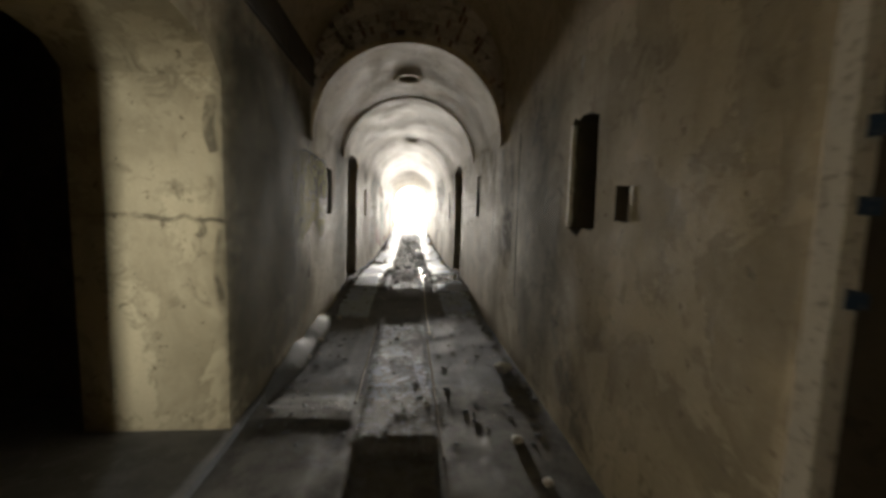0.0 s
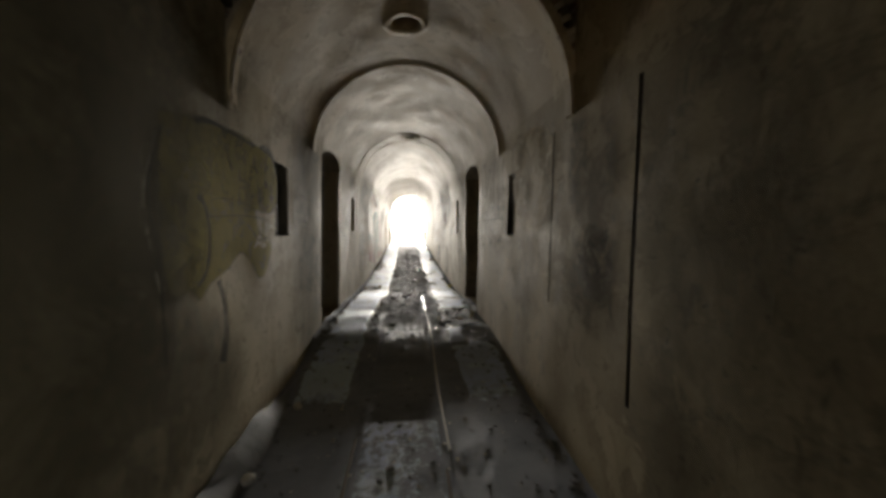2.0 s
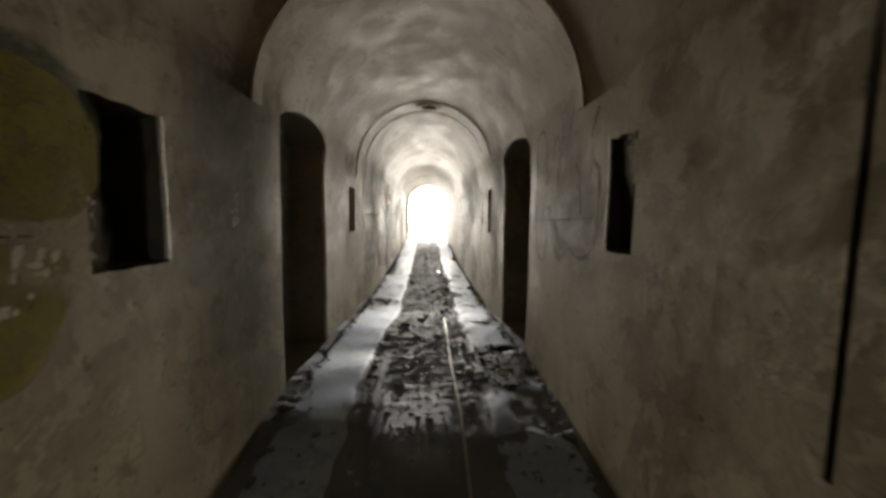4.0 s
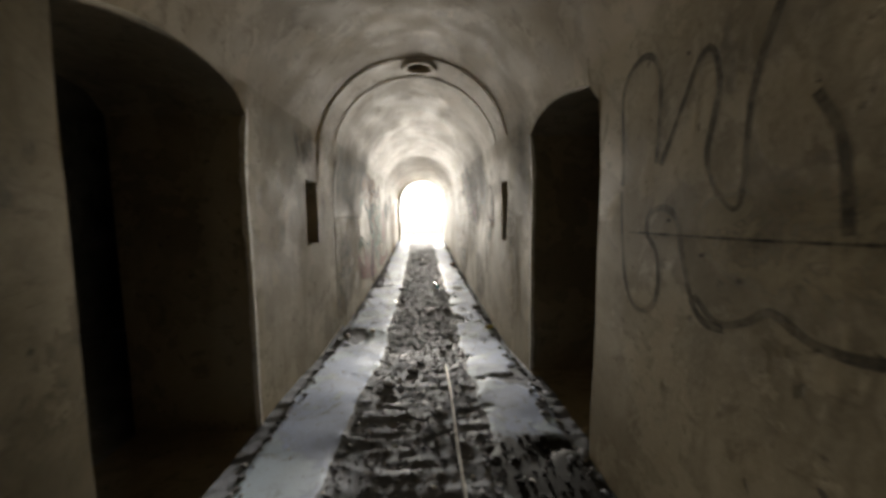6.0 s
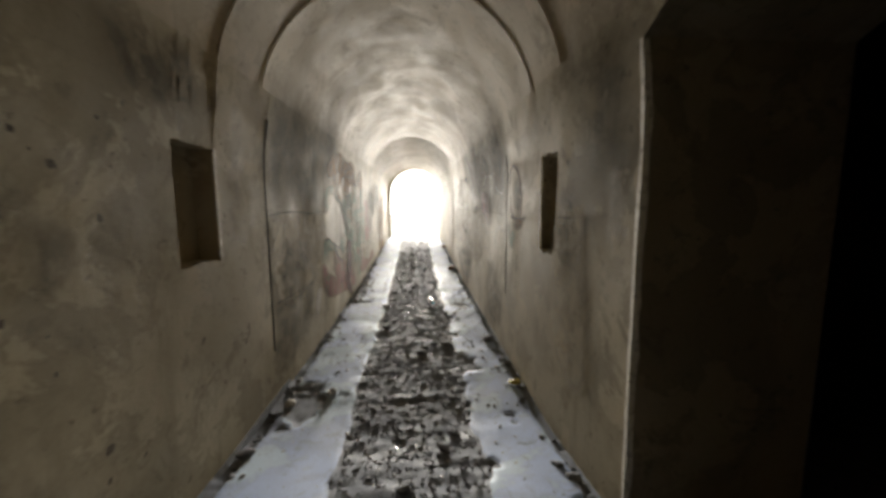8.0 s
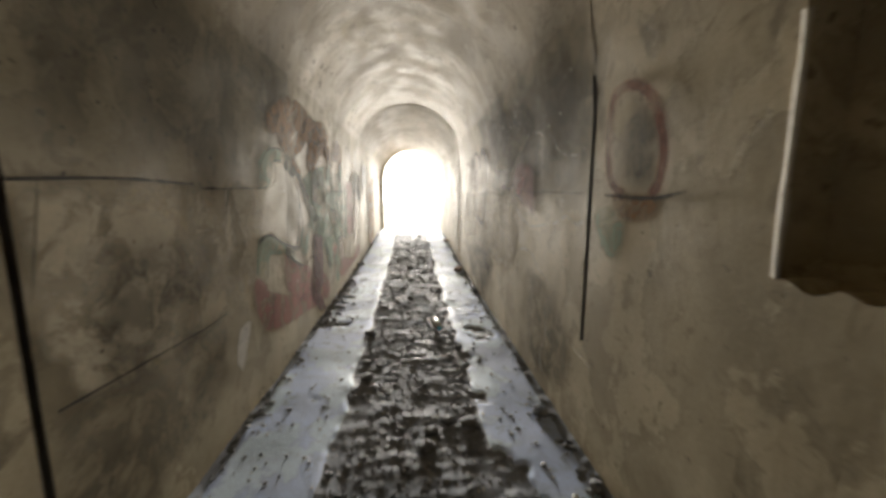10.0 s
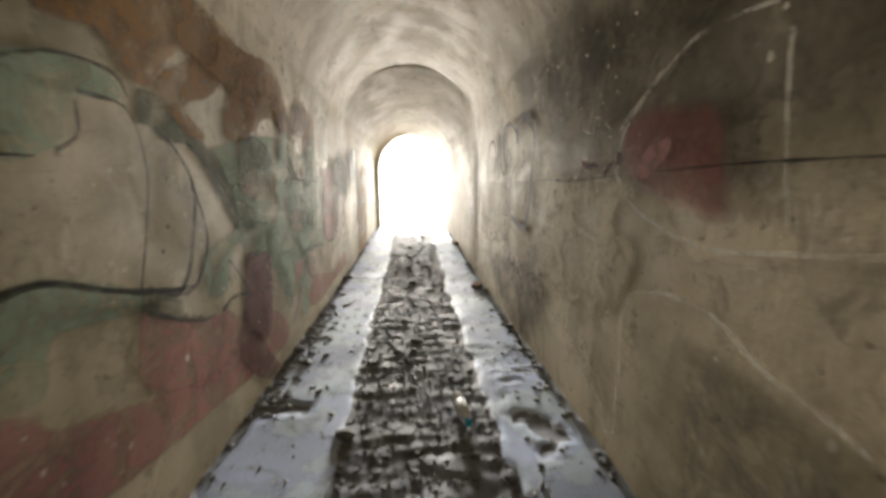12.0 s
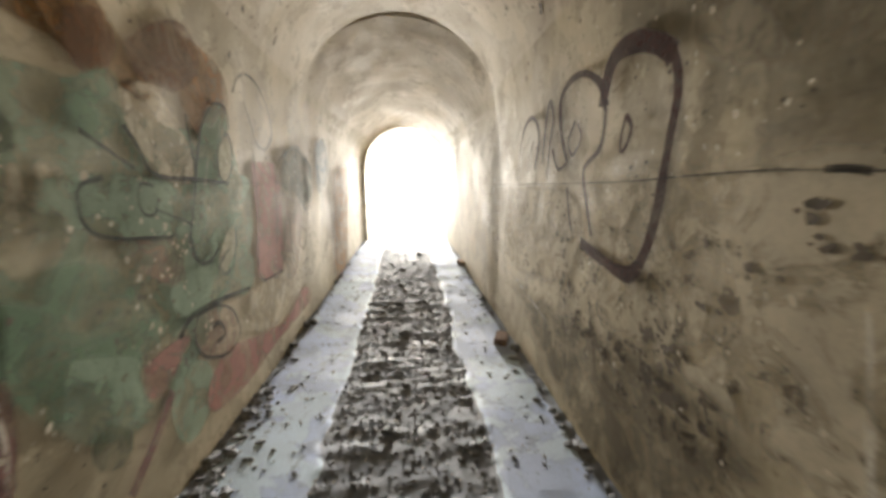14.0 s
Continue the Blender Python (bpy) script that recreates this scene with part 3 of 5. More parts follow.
def patch(parent, side, points, material, lift=None, soft=0.04, name="fill"):
    """A painted or stained field with a soft edge, inside the outline (y, z)."""
    lift = lift or 0.003 + 0.0005 * len(parent.children)
    ring = np.array([tuple(q) for q in curve(list(points) + [points[0]], 0.06)])
    y0, z0 = ring.min(0) - soft
    y1, z1 = ring.max(0) + soft
    ny, nz = max(2, int((y1 - y0) / 0.024)), max(2, int((z1 - z0) / 0.024))
    ys, zs = np.linspace(y0, y1, ny + 1), np.linspace(max(z0, 0.02), min(z1, 2.95), nz + 1)
    gy, gz = np.meshgrid(ys, zs, indexing="ij")
    p = np.stack([gy.ravel(), gz.ravel()], 1)
    a, b = ring, np.roll(ring, -1, 0)
    inside = np.zeros(len(p), bool)
    near = np.full(len(p), 9.0)
    for (ay, az), (by, bz) in zip(a, b):
        cross = ((az > p[:, 1]) != (bz > p[:, 1])) & (p[:, 0] < (by - ay) * (p[:, 1] - az) / ((bz - az) or 1e-9) + ay)
        inside ^= cross
        d = np.array((by - ay, bz - az))
        t = np.clip(((p - (ay, az)) @ d) / max(d @ d, 1e-9), 0, 1)
        near = np.minimum(near, np.linalg.norm(p - (ay, az) - t[:, None] * d, axis=1))
    cover = np.clip(0.5 + np.where(inside, near, -near) / (2 * soft), 0, 1)
    verts = [(wall_x(side, y, z) - side * lift, y, z) for y, z in p]
    w = nz + 1
    faces = []
    for i in range(ny):
        for j in range(nz):
            f = (i * w + j, i * w + j + 1, (i + 1) * w + j + 1, (i + 1) * w + j)
            if max(cover[k] for k in f) > 0.01:
                faces.append(f)
    me = bpy.data.meshes.new(name)
    me.from_pydata(verts, [], faces)
    me.polygons.foreach_set("use_smooth", [True] * len(faces))
    me.attributes.new("cover", "FLOAT", "POINT").data.foreach_set("value", cover.astype(np.float32))
    me.materials.append(material)
    ob = new(name, me)
    ob.parent = parent
    return ob


def graffiti(name, label, category="graffiti"):
    return tagged(new(name), label, category)


P_GREEN = paint("green_paint", (0.36, 0.46, 0.34), 0.7, 0.75, 0.35, 4.0)
P_DEEP = paint("deep_green_paint", (0.21, 0.30, 0.20), 0.72, 0.75, 0.4, 4.0)
P_OLIVE = paint("dull_olive_paint", (0.12, 0.135, 0.085), 0.78, 0.55, 0.35)
P_PINK = paint("pink_paint", (0.46, 0.235, 0.205), 0.78, 0.6, 0.35)
P_TAN = paint("faded_rose_paint", (0.38, 0.27, 0.2), 0.65, 0.7, 0.4)
P_PURPLE = paint("faded_purple_paint", (0.19, 0.098, 0.092), 0.85, 0.4)
P_ORANGE = paint("rust_orange_paint", (0.31, 0.165, 0.06), 0.8, 0.55, 0.4)
P_BROWNISH = paint("dark_rust_paint", (0.17, 0.088, 0.04), 0.85, 0.45, 0.4)
P_RED = paint("red_paint", (0.24, 0.06, 0.04), 0.72, 0.4, 0.8)
P_REDLINE = paint("dark_red_line_paint", (0.22, 0.055, 0.035), 0.75, 0.45, 0.8)
P_YELLOW = paint("ochre_yellow_paint", (0.33, 0.27, 0.065), 0.85, 0.4)
P_CREAM = paint("cream_paint", (0.66, 0.6, 0.45), 0.8, 0.4)
P_BLACK = paint("black_line_paint", (0.04, 0.036, 0.03), 0.9, 0.45)
P_DARK = paint("soft_grey_spray", (0.06, 0.054, 0.042), 0.8, 0.45, 0.6)
P_BROWN = paint("brown_line_paint", (0.05, 0.017, 0.011), 1.0, 0.12, 0.35)
P_WHITE = paint("lime_runs_lit", (0.74, 0.69, 0.58), 0.7, 0.85, 0.6, 6.0)
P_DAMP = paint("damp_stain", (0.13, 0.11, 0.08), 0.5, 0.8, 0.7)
P_CRACK = paint("crack_dark", (0.03, 0.025, 0.02), 0.95, 0.55, 0.2)
P_FLAKE = paint("flaked_spots", (0.10, 0.075, 0.05), 0.9, 1.0, 0.7, 10.0)
P_PALE = paint("pale_plaster_coat", (0.64, 0.565, 0.425), 0.85, 0.85, 0.5, 4.0)
P_GLOSS = paint("peeling_gloss_paint", (0.55, 0.47, 0.31), 0.7, 0.8, 0.5, 8.0, 0.62)
# olive dirt colour that also carries painted shade
P_GRIME_SHADE = paint("olive_grime_shade", (0.085, 0.072, 0.042), 0.52, 0.35, 0.9, 2.2)
P_HAZE = paint("grey_haze", (0.14, 0.135, 0.12), 0.6, 0.5, 0.8)
P_BLUE = paint("blue_paint", (0.1, 0.18, 0.26), 0.65, 0.5)

g = graffiti("graffiti_tag", "large dark grey sprayed tag on the plaster wall")
for pts in ([(7.70, 1.81), (7.71, 2.25), (7.55, 2.37), (7.42, 2.27), (7.43, 1.89)],
            [(7.40, 1.88), (7.17, 2.25), (7.09, 2.13), (7.13, 1.86), (6.98, 1.70), (6.95, 2.07), (6.83, 2.35), (6.70, 2.45)],
            [(6.76, 2.0), (6.69, 1.87), (6.65, 1.63)],
            [(6.40, 2.3), (6.50, 2.16), (6.48, 2.0), (6.40, 1.92), (6.385, 1.79), (6.385, 1.63), (6.42, 1.47), (6.52, 1.36), (6.69, 1.34), (6.83, 1.39), (6.91, 1.34), (7.03, 1.30), (7.15, 1.37)],
            [(7.47, 1.58), (7.46, 1.67), (7.35, 1.70), (7.27, 1.65), (7.22, 1.5), (7.15, 1.33), (7.07, 1.28), (7.0, 1.29)],
            [(7.47, 1.58), (7.39, 1.5), (7.37, 1.36), (7.41, 1.26), (7.52, 1.22), (7.61, 1.29), (7.67, 1.47), (7.71, 1.78)]):
    stroke(g, 1, pts, 0.022, P_DARK)

g = graffiti("mural", "flaked green, pink and orange mural on the wall", "mural")
patch(g, -1, [(13.40, 1.86), (13.58, 1.85), (13.80, 1.72), (14.27, 1.53), (14.51, 1.24), (14.21, 1.21), (13.79, 1.65), (13.55, 1.68), (13.45, 1.73), (13.38, 1.74)], P_OLIVE, soft=0.022)
patch(g, -1, [(13.73, 2.05), (14.11, 2.29), (14.44, 2.32), (14.90, 2.36), (15.23, 2.15), (15.51, 1.86), (14.83, 1.99), (14.38, 1.77), (14.14, 1.79), (14.18, 2.10), (13.98, 1.96), (13.72, 1.86), (13.90, 1.73), (13.75, 1.73), (13.58, 1.85), (13.51, 1.91)], P_ORANGE, soft=0.022)
patch(g, -1, [(13.99, 1.67), (14.38, 1.77), (14.96, 1.84), (15.49, 1.77), (16.31, 1.72), (16.10, 0.87), (15.32, 0.48), (14.88, 0.63), (14.76, 0.91), (14.30, 1.11), (14.09, 1.10), (13.96, 0.89), (13.77, 0.88), (13.77, 1.10), (14.22, 1.24), (14.12, 1.50)], P_GREEN, soft=0.022)
patch(g, -1, [(13.25, 0.97), (13.40, 0.89), (13.71, 0.77), (13.97, 0.72), (14.07, 0.52), (13.91, 0.46), (13.71, 0.44), (13.44, 0.53), (13.20, 0.70)], P_PINK, soft=0.022)
patch(g, -1, [(12.56, 0.83), (12.60, 0.89), (12.76, 0.81), (12.82, 0.73), (13.30, 0.57), (13.81, 0.45), (14.66, 0.50), (14.90, 0.15), (13.54, 0.31), (12.94, 0.40), (12.71, 0.48), (12.57, 0.67)], P_PINK, soft=0.022)
patch(g, -1, [(14.81, 1.53), (14.97, 1.54), (14.96, 1.30), (14.76, 1.28)], P_PALE, soft=0.05)
patch(g, -1, [(14.28, 1.02), (14.64, 0.97), (14.61, 0.57), (14.46, 0.31), (14.74, -0.02), (14.41, 0.08), (14.09, 0.35), (14.06, 0.49), (14.19, 0.74)], P_PURPLE, soft=0.022)
patch(g, -1, [(13.26, 1.04), (13.50, 0.94), (13.49, 0.88), (13.71, 0.78), (13.40, 0.89), (13.25, 0.98)], P_OLIVE, soft=0.022)
patch(g, -1, [(12.73, 1.73), (12.90, 1.85), (13.21, 1.88), (13.30, 1.81), (13.05, 1.77), (12.99, 1.61), (12.79, 1.55), (12.70, 1.60)], P_GREEN, soft=0.022)
patch(g, -1, [(12.66, 1.17), (12.87, 1.19), (13.24, 1.05), (13.19, 0.99), (12.86, 1.03), (12.80, 0.86), (12.61, 0.93)], P_GREEN, soft=0.022)
patch(g, -1, [(12.96, 2.13), (13.31, 2.33), (13.73, 2.38), (14.29, 2.32), (15.12, 2.16), (14.51, 2.02), (13.76, 2.12), (13.43, 1.88), (13.24, 2.02), (12.99, 2.00)], P_ORANGE, soft=0.022)
patch(g, -1, [(14.32, 1.74), (14.41, 1.78), (14.60, 1.77), (14.78, 1.72), (14.82, 1.59), (14.57, 1.61), (14.38, 1.58), (14.28, 1.52)], P_OLIVE, soft=0.022)
patch(g, -1, [(14.31, 1.52), (14.44, 1.58), (14.54, 1.57), (14.53, 1.44), (14.43, 1.40), (14.31, 1.43)], P_TAN, soft=0.022)
patch(g, -1, [(14.51, 1.92), (14.70, 2.12), (14.95, 2.18), (15.18, 2.12), (15.24, 1.93), (15.06, 1.94), (14.91, 2.12), (14.73, 2.11), (14.62, 1.92), (14.54, 1.81)], P_ORANGE, soft=0.022)
patch(g, -1, [(14.24, 1.23), (14.40, 1.25), (14.71, 1.16), (14.83, 1.04), (14.75, 0.96), (14.47, 0.97), (14.30, 1.06), (14.21, 1.09)], P_DEEP, soft=0.022)
patch(g, -1, [(14.28, 0.98), (14.59, 0.97), (14.69, 0.89), (14.66, 0.65), (14.58, 0.46), (14.49, 0.36), (14.22, 0.59), (14.22, 0.80)], P_PURPLE, soft=0.022)
patch(g, -1, [(15.35, 2.06), (15.54, 2.21), (15.76, 2.29), (15.90, 2.22), (15.91, 2.10), (15.70, 1.97), (15.53, 1.95), (15.39, 1.98)], P_BROWNISH, soft=0.022)
patch(g, -1, [(15.71, 2.23), (16.08, 2.22), (16.27, 2.07), (16.15, 1.84), (15.93, 1.75), (15.78, 1.87), (15.73, 1.96), (15.93, 2.12)], P_ORANGE, soft=0.022)
patch(g, -1, [(15.06, 2.06), (15.22, 2.13), (15.29, 2.01), (15.14, 1.89), (15.06, 1.94)], P_BROWNISH, soft=0.022)
patch(g, -1, [(15.04, 1.84), (15.25, 1.92), (15.25, 1.75), (15.16, 1.67), (15.04, 1.71)], P_DEEP, soft=0.022)
patch(g, -1, [(15.30, 1.85), (15.48, 1.93), (15.75, 1.70), (15.74, 1.52), (15.49, 1.54), (15.30, 1.76)], P_PALE, soft=0.022)
patch(g, -1, [(14.89, 1.50), (15.13, 1.52), (15.57, 1.49), (15.67, 1.29), (15.52, 1.25), (15.14, 1.30), (15.02, 1.35), (14.86, 1.33)], P_GREEN, soft=0.022)
patch(g, -1, [(15.77, 1.52), (16.51, 1.54), (16.42, 1.06), (15.91, 1.00), (15.72, 1.10), (15.68, 1.29)], P_GREEN, soft=0.022)
patch(g, -1, [(15.83, 1.68), (15.94, 1.86), (16.07, 1.97), (16.22, 1.96), (16.22, 1.84), (16.07, 1.72), (16.04, 1.56), (15.80, 1.53)], P_DEEP, soft=0.022)
patch(g, -1, [(15.53, 1.05), (15.65, 1.17), (16.24, 1.12), (16.49, 0.92), (16.36, 0.76), (15.88, 0.84), (15.59, 0.83), (15.47, 0.96)], P_GREEN, soft=0.022)
patch(g, -1, [(14.75, 1.20), (14.96, 1.22), (15.15, 1.16), (15.28, 0.99), (15.37, 0.90), (15.20, 0.76), (15.06, 0.69), (14.86, 0.68), (14.76, 0.79), (14.70, 0.93)], P_DEEP, soft=0.022)
patch(g, -1, [(14.90, 0.90), (15.20, 0.76), (15.20, 0.56), (14.98, 0.56), (14.84, 0.68)], P_GREEN, soft=0.022)
patch(g, -1, [(15.46, 0.65), (15.75, 0.48), (15.70, 0.26), (15.49, 0.20), (15.38, 0.39)], P_GREEN, soft=0.022)
patch(g, -1, [(15.24, 0.72), (15.43, 0.74), (15.57, 0.72), (15.35, 0.56), (15.24, 0.59)], P_PINK, soft=0.022)
patch(g, -1, [(15.17, 1.27), (15.48, 1.24), (15.60, 1.18), (15.53, 1.02), (15.30, 1.13)], P_TAN, soft=0.022)
patch(g, -1, [(16.59, 1.67), (17.15, 1.65), (17.15, 1.15), (17.06, 0.76), (16.55, 0.83), (16.60, 1.20)], P_PINK, soft=0.022)
patch(g, -1, [(16.36, 0.76), (17.05, 0.70), (16.95, 0.37), (16.45, 0.44)], P_PALE, soft=0.022)
patch(g, -1, [(15.96, 0.49), (17.01, 0.30), (17.70, 0.44), (17.89, 0.25), (16.84, 0.21), (16.23, 0.16), (15.73, 0.22), (15.73, 0.38)], P_PINK, soft=0.022)
patch(g, -1, [(15.69, 0.80), (15.87, 0.80), (16.06, 0.70), (16.11, 0.54), (15.95, 0.48), (15.72, 0.57), (15.63, 0.69)], P_TAN, soft=0.022)
patch(g, -1, [(16.08, 1.72), (16.17, 1.80), (16.23, 1.74), (16.20, 1.62), (16.12, 1.54), (16.06, 1.60)], P_CREAM, soft=0.022)
patch(g, -1, [(15.96, 1.06), (16.03, 1.15), (16.16, 1.23), (16.17, 1.10), (16.05, 0.99), (15.97, 0.98)], P_CREAM, soft=0.022)
patch(g, -1, [(14.92, 0.57), (15.01, 0.59), (15.10, 0.49), (15.05, 0.41), (14.94, 0.47)], P_OLIVE, soft=0.022)
patch(g, -1, [(17.34, 1.82), (17.81, 1.91), (18.24, 1.65), (18.00, 1.26), (17.61, 1.45), (17.27, 1.51)], P_OLIVE, soft=0.022)
patch(g, -1, [(18.49, 2.02), (18.93, 2.11), (19.03, 1.68), (18.58, 1.45), (18.42, 1.72)], P_BLUE, soft=0.022)
patch(g, -1, [(19.54, 1.69), (20.40, 1.82), (20.13, 0.20), (19.29, 0.20)], P_ORANGE, soft=0.022)
patch(g, -1, [(17.33, 1.40), (17.78, 1.28), (17.44, 0.68), (17.15, 0.74)], P_TAN, soft=0.022)
stroke(g, -1, [(12.70, 1.60), (12.72, 1.71), (12.82, 1.81), (13.02, 1.88), (13.24, 1.88), (13.30, 1.81)], 0.009, P_BLACK, lift=0.026)
stroke(g, -1, [(13.06, 1.78), (13.29, 1.76), (13.36, 1.55), (13.31, 1.30), (13.23, 1.07)], 0.008, P_BLACK, lift=0.026)
stroke(g, -1, [(12.95, 1.58), (13.04, 1.64), (13.05, 1.75)], 0.009, P_BLACK, lift=0.026)
stroke(g, -1, [(12.57, 0.94), (12.60, 1.10), (12.68, 1.18), (12.87, 1.19), (13.24, 1.05), (13.59, 0.99)], 0.009, P_BLACK, lift=0.026)
stroke(g, -1, [(13.97, 1.05), (14.19, 0.81), (14.28, 0.52)], 0.009, P_BLACK, lift=0.026)
stroke(g, -1, [(13.44, 1.72), (13.56, 1.65), (13.66, 1.54), (13.69, 1.42), (13.65, 1.26), (13.59, 1.11), (13.51, 1.01), (13.44, 0.99), (13.27, 1.06)], 0.020, P_BLACK, lift=0.026)
stroke(g, -1, [(13.67, 1.52), (13.71, 1.42), (13.76, 1.28), (13.76, 1.17), (13.70, 1.07), (13.61, 0.99), (13.50, 0.97)], 0.016, P_BLACK, lift=0.026)
stroke(g, -1, [(13.68, 1.68), (13.84, 1.59), (13.99, 1.48), (14.19, 1.26)], 0.012, P_BLACK, lift=0.026)
stroke(g, -1, [(13.83, 0.78), (13.99, 0.82), (14.23, 0.77)], 0.014, P_BLACK, lift=0.026)
stroke(g, -1, [(13.25, 0.97), (13.40, 0.89), (13.60, 0.81), (13.75, 0.78)], 0.017, P_BLACK, lift=0.026)
stroke(g, -1, [(12.66, 1.17), (12.84, 1.19), (13.10, 1.10), (13.49, 1.00)], 0.014, P_BLACK, lift=0.026)
stroke(g, -1, [(14.35, 1.76), (14.44, 1.80), (14.55, 1.79), (14.72, 1.75)], 0.014, P_BLACK, lift=0.026)
stroke(g, -1, [(14.36, 1.57), (14.44, 1.61), (14.55, 1.61)], 0.012, P_BLACK, lift=0.026)
stroke(g, -1, [(14.40, 1.23), (14.50, 1.21), (14.63, 1.20)], 0.014, P_BLACK, lift=0.026)
stroke(g, -1, [(14.38, 1.37), (14.42, 1.38), (14.45, 1.37)], 0.024, P_BLACK, lift=0.026)
stroke(g, -1, [(15.13, 1.52), (15.02, 1.49), (15.00, 1.43), (15.02, 1.35), (15.14, 1.29), (15.52, 1.25)], 0.014, P_BLACK, lift=0.026)
stroke(g, -1, [(15.41, 1.49), (15.33, 1.50), (15.30, 1.44), (15.33, 1.37), (15.40, 1.37), (15.43, 1.44)], 0.011, P_BLACK, lift=0.026)
stroke(g, -1, [(15.40, 1.39), (15.68, 1.30)], 0.012, P_BLACK, lift=0.026)
stroke(g, -1, [(15.04, 1.68), (15.15, 1.63), (15.30, 1.56)], 0.016, P_BLACK, lift=0.026)
stroke(g, -1, [(15.26, 1.73), (15.33, 1.66), (15.43, 1.54), (15.77, 1.53), (16.16, 1.51)], 0.016, P_BLACK, lift=0.026)
stroke(g, -1, [(15.66, 1.23), (15.73, 1.43), (15.81, 1.67), (15.92, 1.87), (16.07, 1.98), (16.21, 1.97), (16.23, 1.85)], 0.015, P_BLACK, lift=0.026)
stroke(g, -1, [(15.66, 1.23), (15.70, 1.12), (15.77, 1.07), (15.86, 1.08), (15.94, 1.13)], 0.015, P_BLACK, lift=0.026)
stroke(g, -1, [(16.18, 1.83), (16.05, 1.71), (16.04, 1.56), (16.12, 1.52), (16.22, 1.64), (16.23, 1.78), (16.18, 1.83)], 0.011, P_BLACK, lift=0.026)
stroke(g, -1, [(16.31, 2.10), (16.37, 2.20), (16.52, 2.27), (16.76, 2.24), (16.97, 2.10), (17.04, 1.93), (16.88, 1.80), (16.68, 1.82), (16.60, 1.95), (16.48, 2.08)], 0.016, P_BLACK, lift=0.026)
stroke(g, -1, [(16.60, 1.83), (16.62, 1.29), (16.55, 0.82), (17.06, 0.76)], 0.012, P_BLACK, lift=0.026)
stroke(g, -1, [(16.08, 1.11), (15.95, 1.03), (16.01, 0.96), (16.14, 1.01), (16.20, 1.24)], 0.011, P_BLACK, lift=0.026)
stroke(g, -1, [(15.66, 0.81), (15.88, 0.80), (16.08, 0.70), (16.13, 0.53), (15.95, 0.47), (15.70, 0.56), (15.61, 0.70), (15.66, 0.81)], 0.014, P_BLACK, lift=0.026)
stroke(g, -1, [(15.48, 0.75), (15.61, 0.82), (15.95, 0.82), (16.36, 0.78)], 0.023, P_BLACK, lift=0.026)
stroke(g, -1, [(15.79, 0.70), (15.89, 0.69), (15.94, 0.60), (15.83, 0.59)], 0.020, P_BLACK, lift=0.026)
stroke(g, -1, [(16.98, 1.02), (17.12, 1.65), (17.42, 1.82), (17.71, 1.88), (18.23, 1.71), (18.25, 1.45)], 0.014, P_BLACK, lift=0.026)
stroke(g, -1, [(17.70, 1.10), (17.60, 0.94), (17.75, 0.86), (17.88, 1.02), (17.70, 1.10)], 0.014, P_BLACK, lift=0.026)
stroke(g, -1, [(15.73, 1.86), (15.75, 1.70), (15.78, 1.55)], 0.014, P_BLACK, lift=0.026)
stroke(g, -1, [(19.16, 1.76), (19.19, 1.13), (19.41, 0.34)], 0.020, P_BLACK, lift=0.026)
stroke(g, -1, [(17.35, 1.24), (17.35, 0.92), (17.42, 0.74)], 0.012, P_BLACK, lift=0.026)
stroke(g, -1, [(15.39, 0.53), (15.26, 0.41), (15.15, 0.33), (15.05, 0.26)], 0.045, P_PURPLE, lift=0.024)

g = graffiti("graffiti_letters", "brown outlined bubble letters on the plaster wall")
stroke(g, 1, [(15.56, 1.88), (15.50, 2.03), (15.40, 2.10), (15.25, 2.09), (15.11, 2.03), (15.02, 1.96)], 0.062, P_BROWN)
stroke(g, 1, [(15.11, 2.03), (15.02, 1.96), (14.98, 1.83), (15.00, 1.67), (15.02, 1.54), (15.04, 1.39), (15.08, 1.24), (15.14, 1.13)], 0.04, P_BROWN)
stroke(g, 1, [(15.14, 1.13), (15.20, 1.08), (15.31, 1.08), (15.48, 1.11), (15.72, 1.16)], 0.045, P_BROWN)
stroke(g, 1, [(15.51, 1.87), (15.55, 1.68), (15.73, 1.58), (15.68, 1.42), (15.59, 1.21)], 0.026, P_BROWN)
stroke(g, 1, [(15.32, 1.80), (15.35, 1.71), (15.35, 1.64), (15.30, 1.66), (15.27, 1.74), (15.32, 1.80)], 0.018, P_BROWN)
stroke(g, 1, [(15.98, 1.63), (16.09, 1.85), (16.09, 2.03), (15.94, 2.11), (15.75, 2.10), (15.58, 2.00), (15.51, 1.87)], 0.034, P_BROWN)
stroke(g, 1, [(15.88, 1.87), (15.97, 1.76), (15.90, 1.67), (15.79, 1.76), (15.84, 1.85)], 0.022, P_BROWN)
stroke(g, 1, [(15.96, 1.48), (15.92, 1.34), (15.85, 1.21)], 0.02, P_BROWN)
stroke(g, 1, [(17.01, 1.62), (16.96, 1.88), (16.77, 2.02), (16.58, 1.99), (16.50, 1.83), (16.59, 1.62)], 0.03, P_BROWN)
stroke(g, 1, [(16.73, 1.61), (16.70, 1.76), (16.63, 1.84)], 0.02, P_BROWN)
stroke(g, 1, [(16.42, 1.65), (16.36, 1.93), (16.27, 2.06), (16.22, 1.94), (16.27, 1.80), (16.32, 1.53)], 0.026, P_BROWN)
stroke(g, 1, [(15.98, 1.63), (16.12, 1.60), (16.23, 1.74)], 0.02, P_BROWN)

g = graffiti("graffiti_scribble", "small dark red scribbles on the plaster wall")
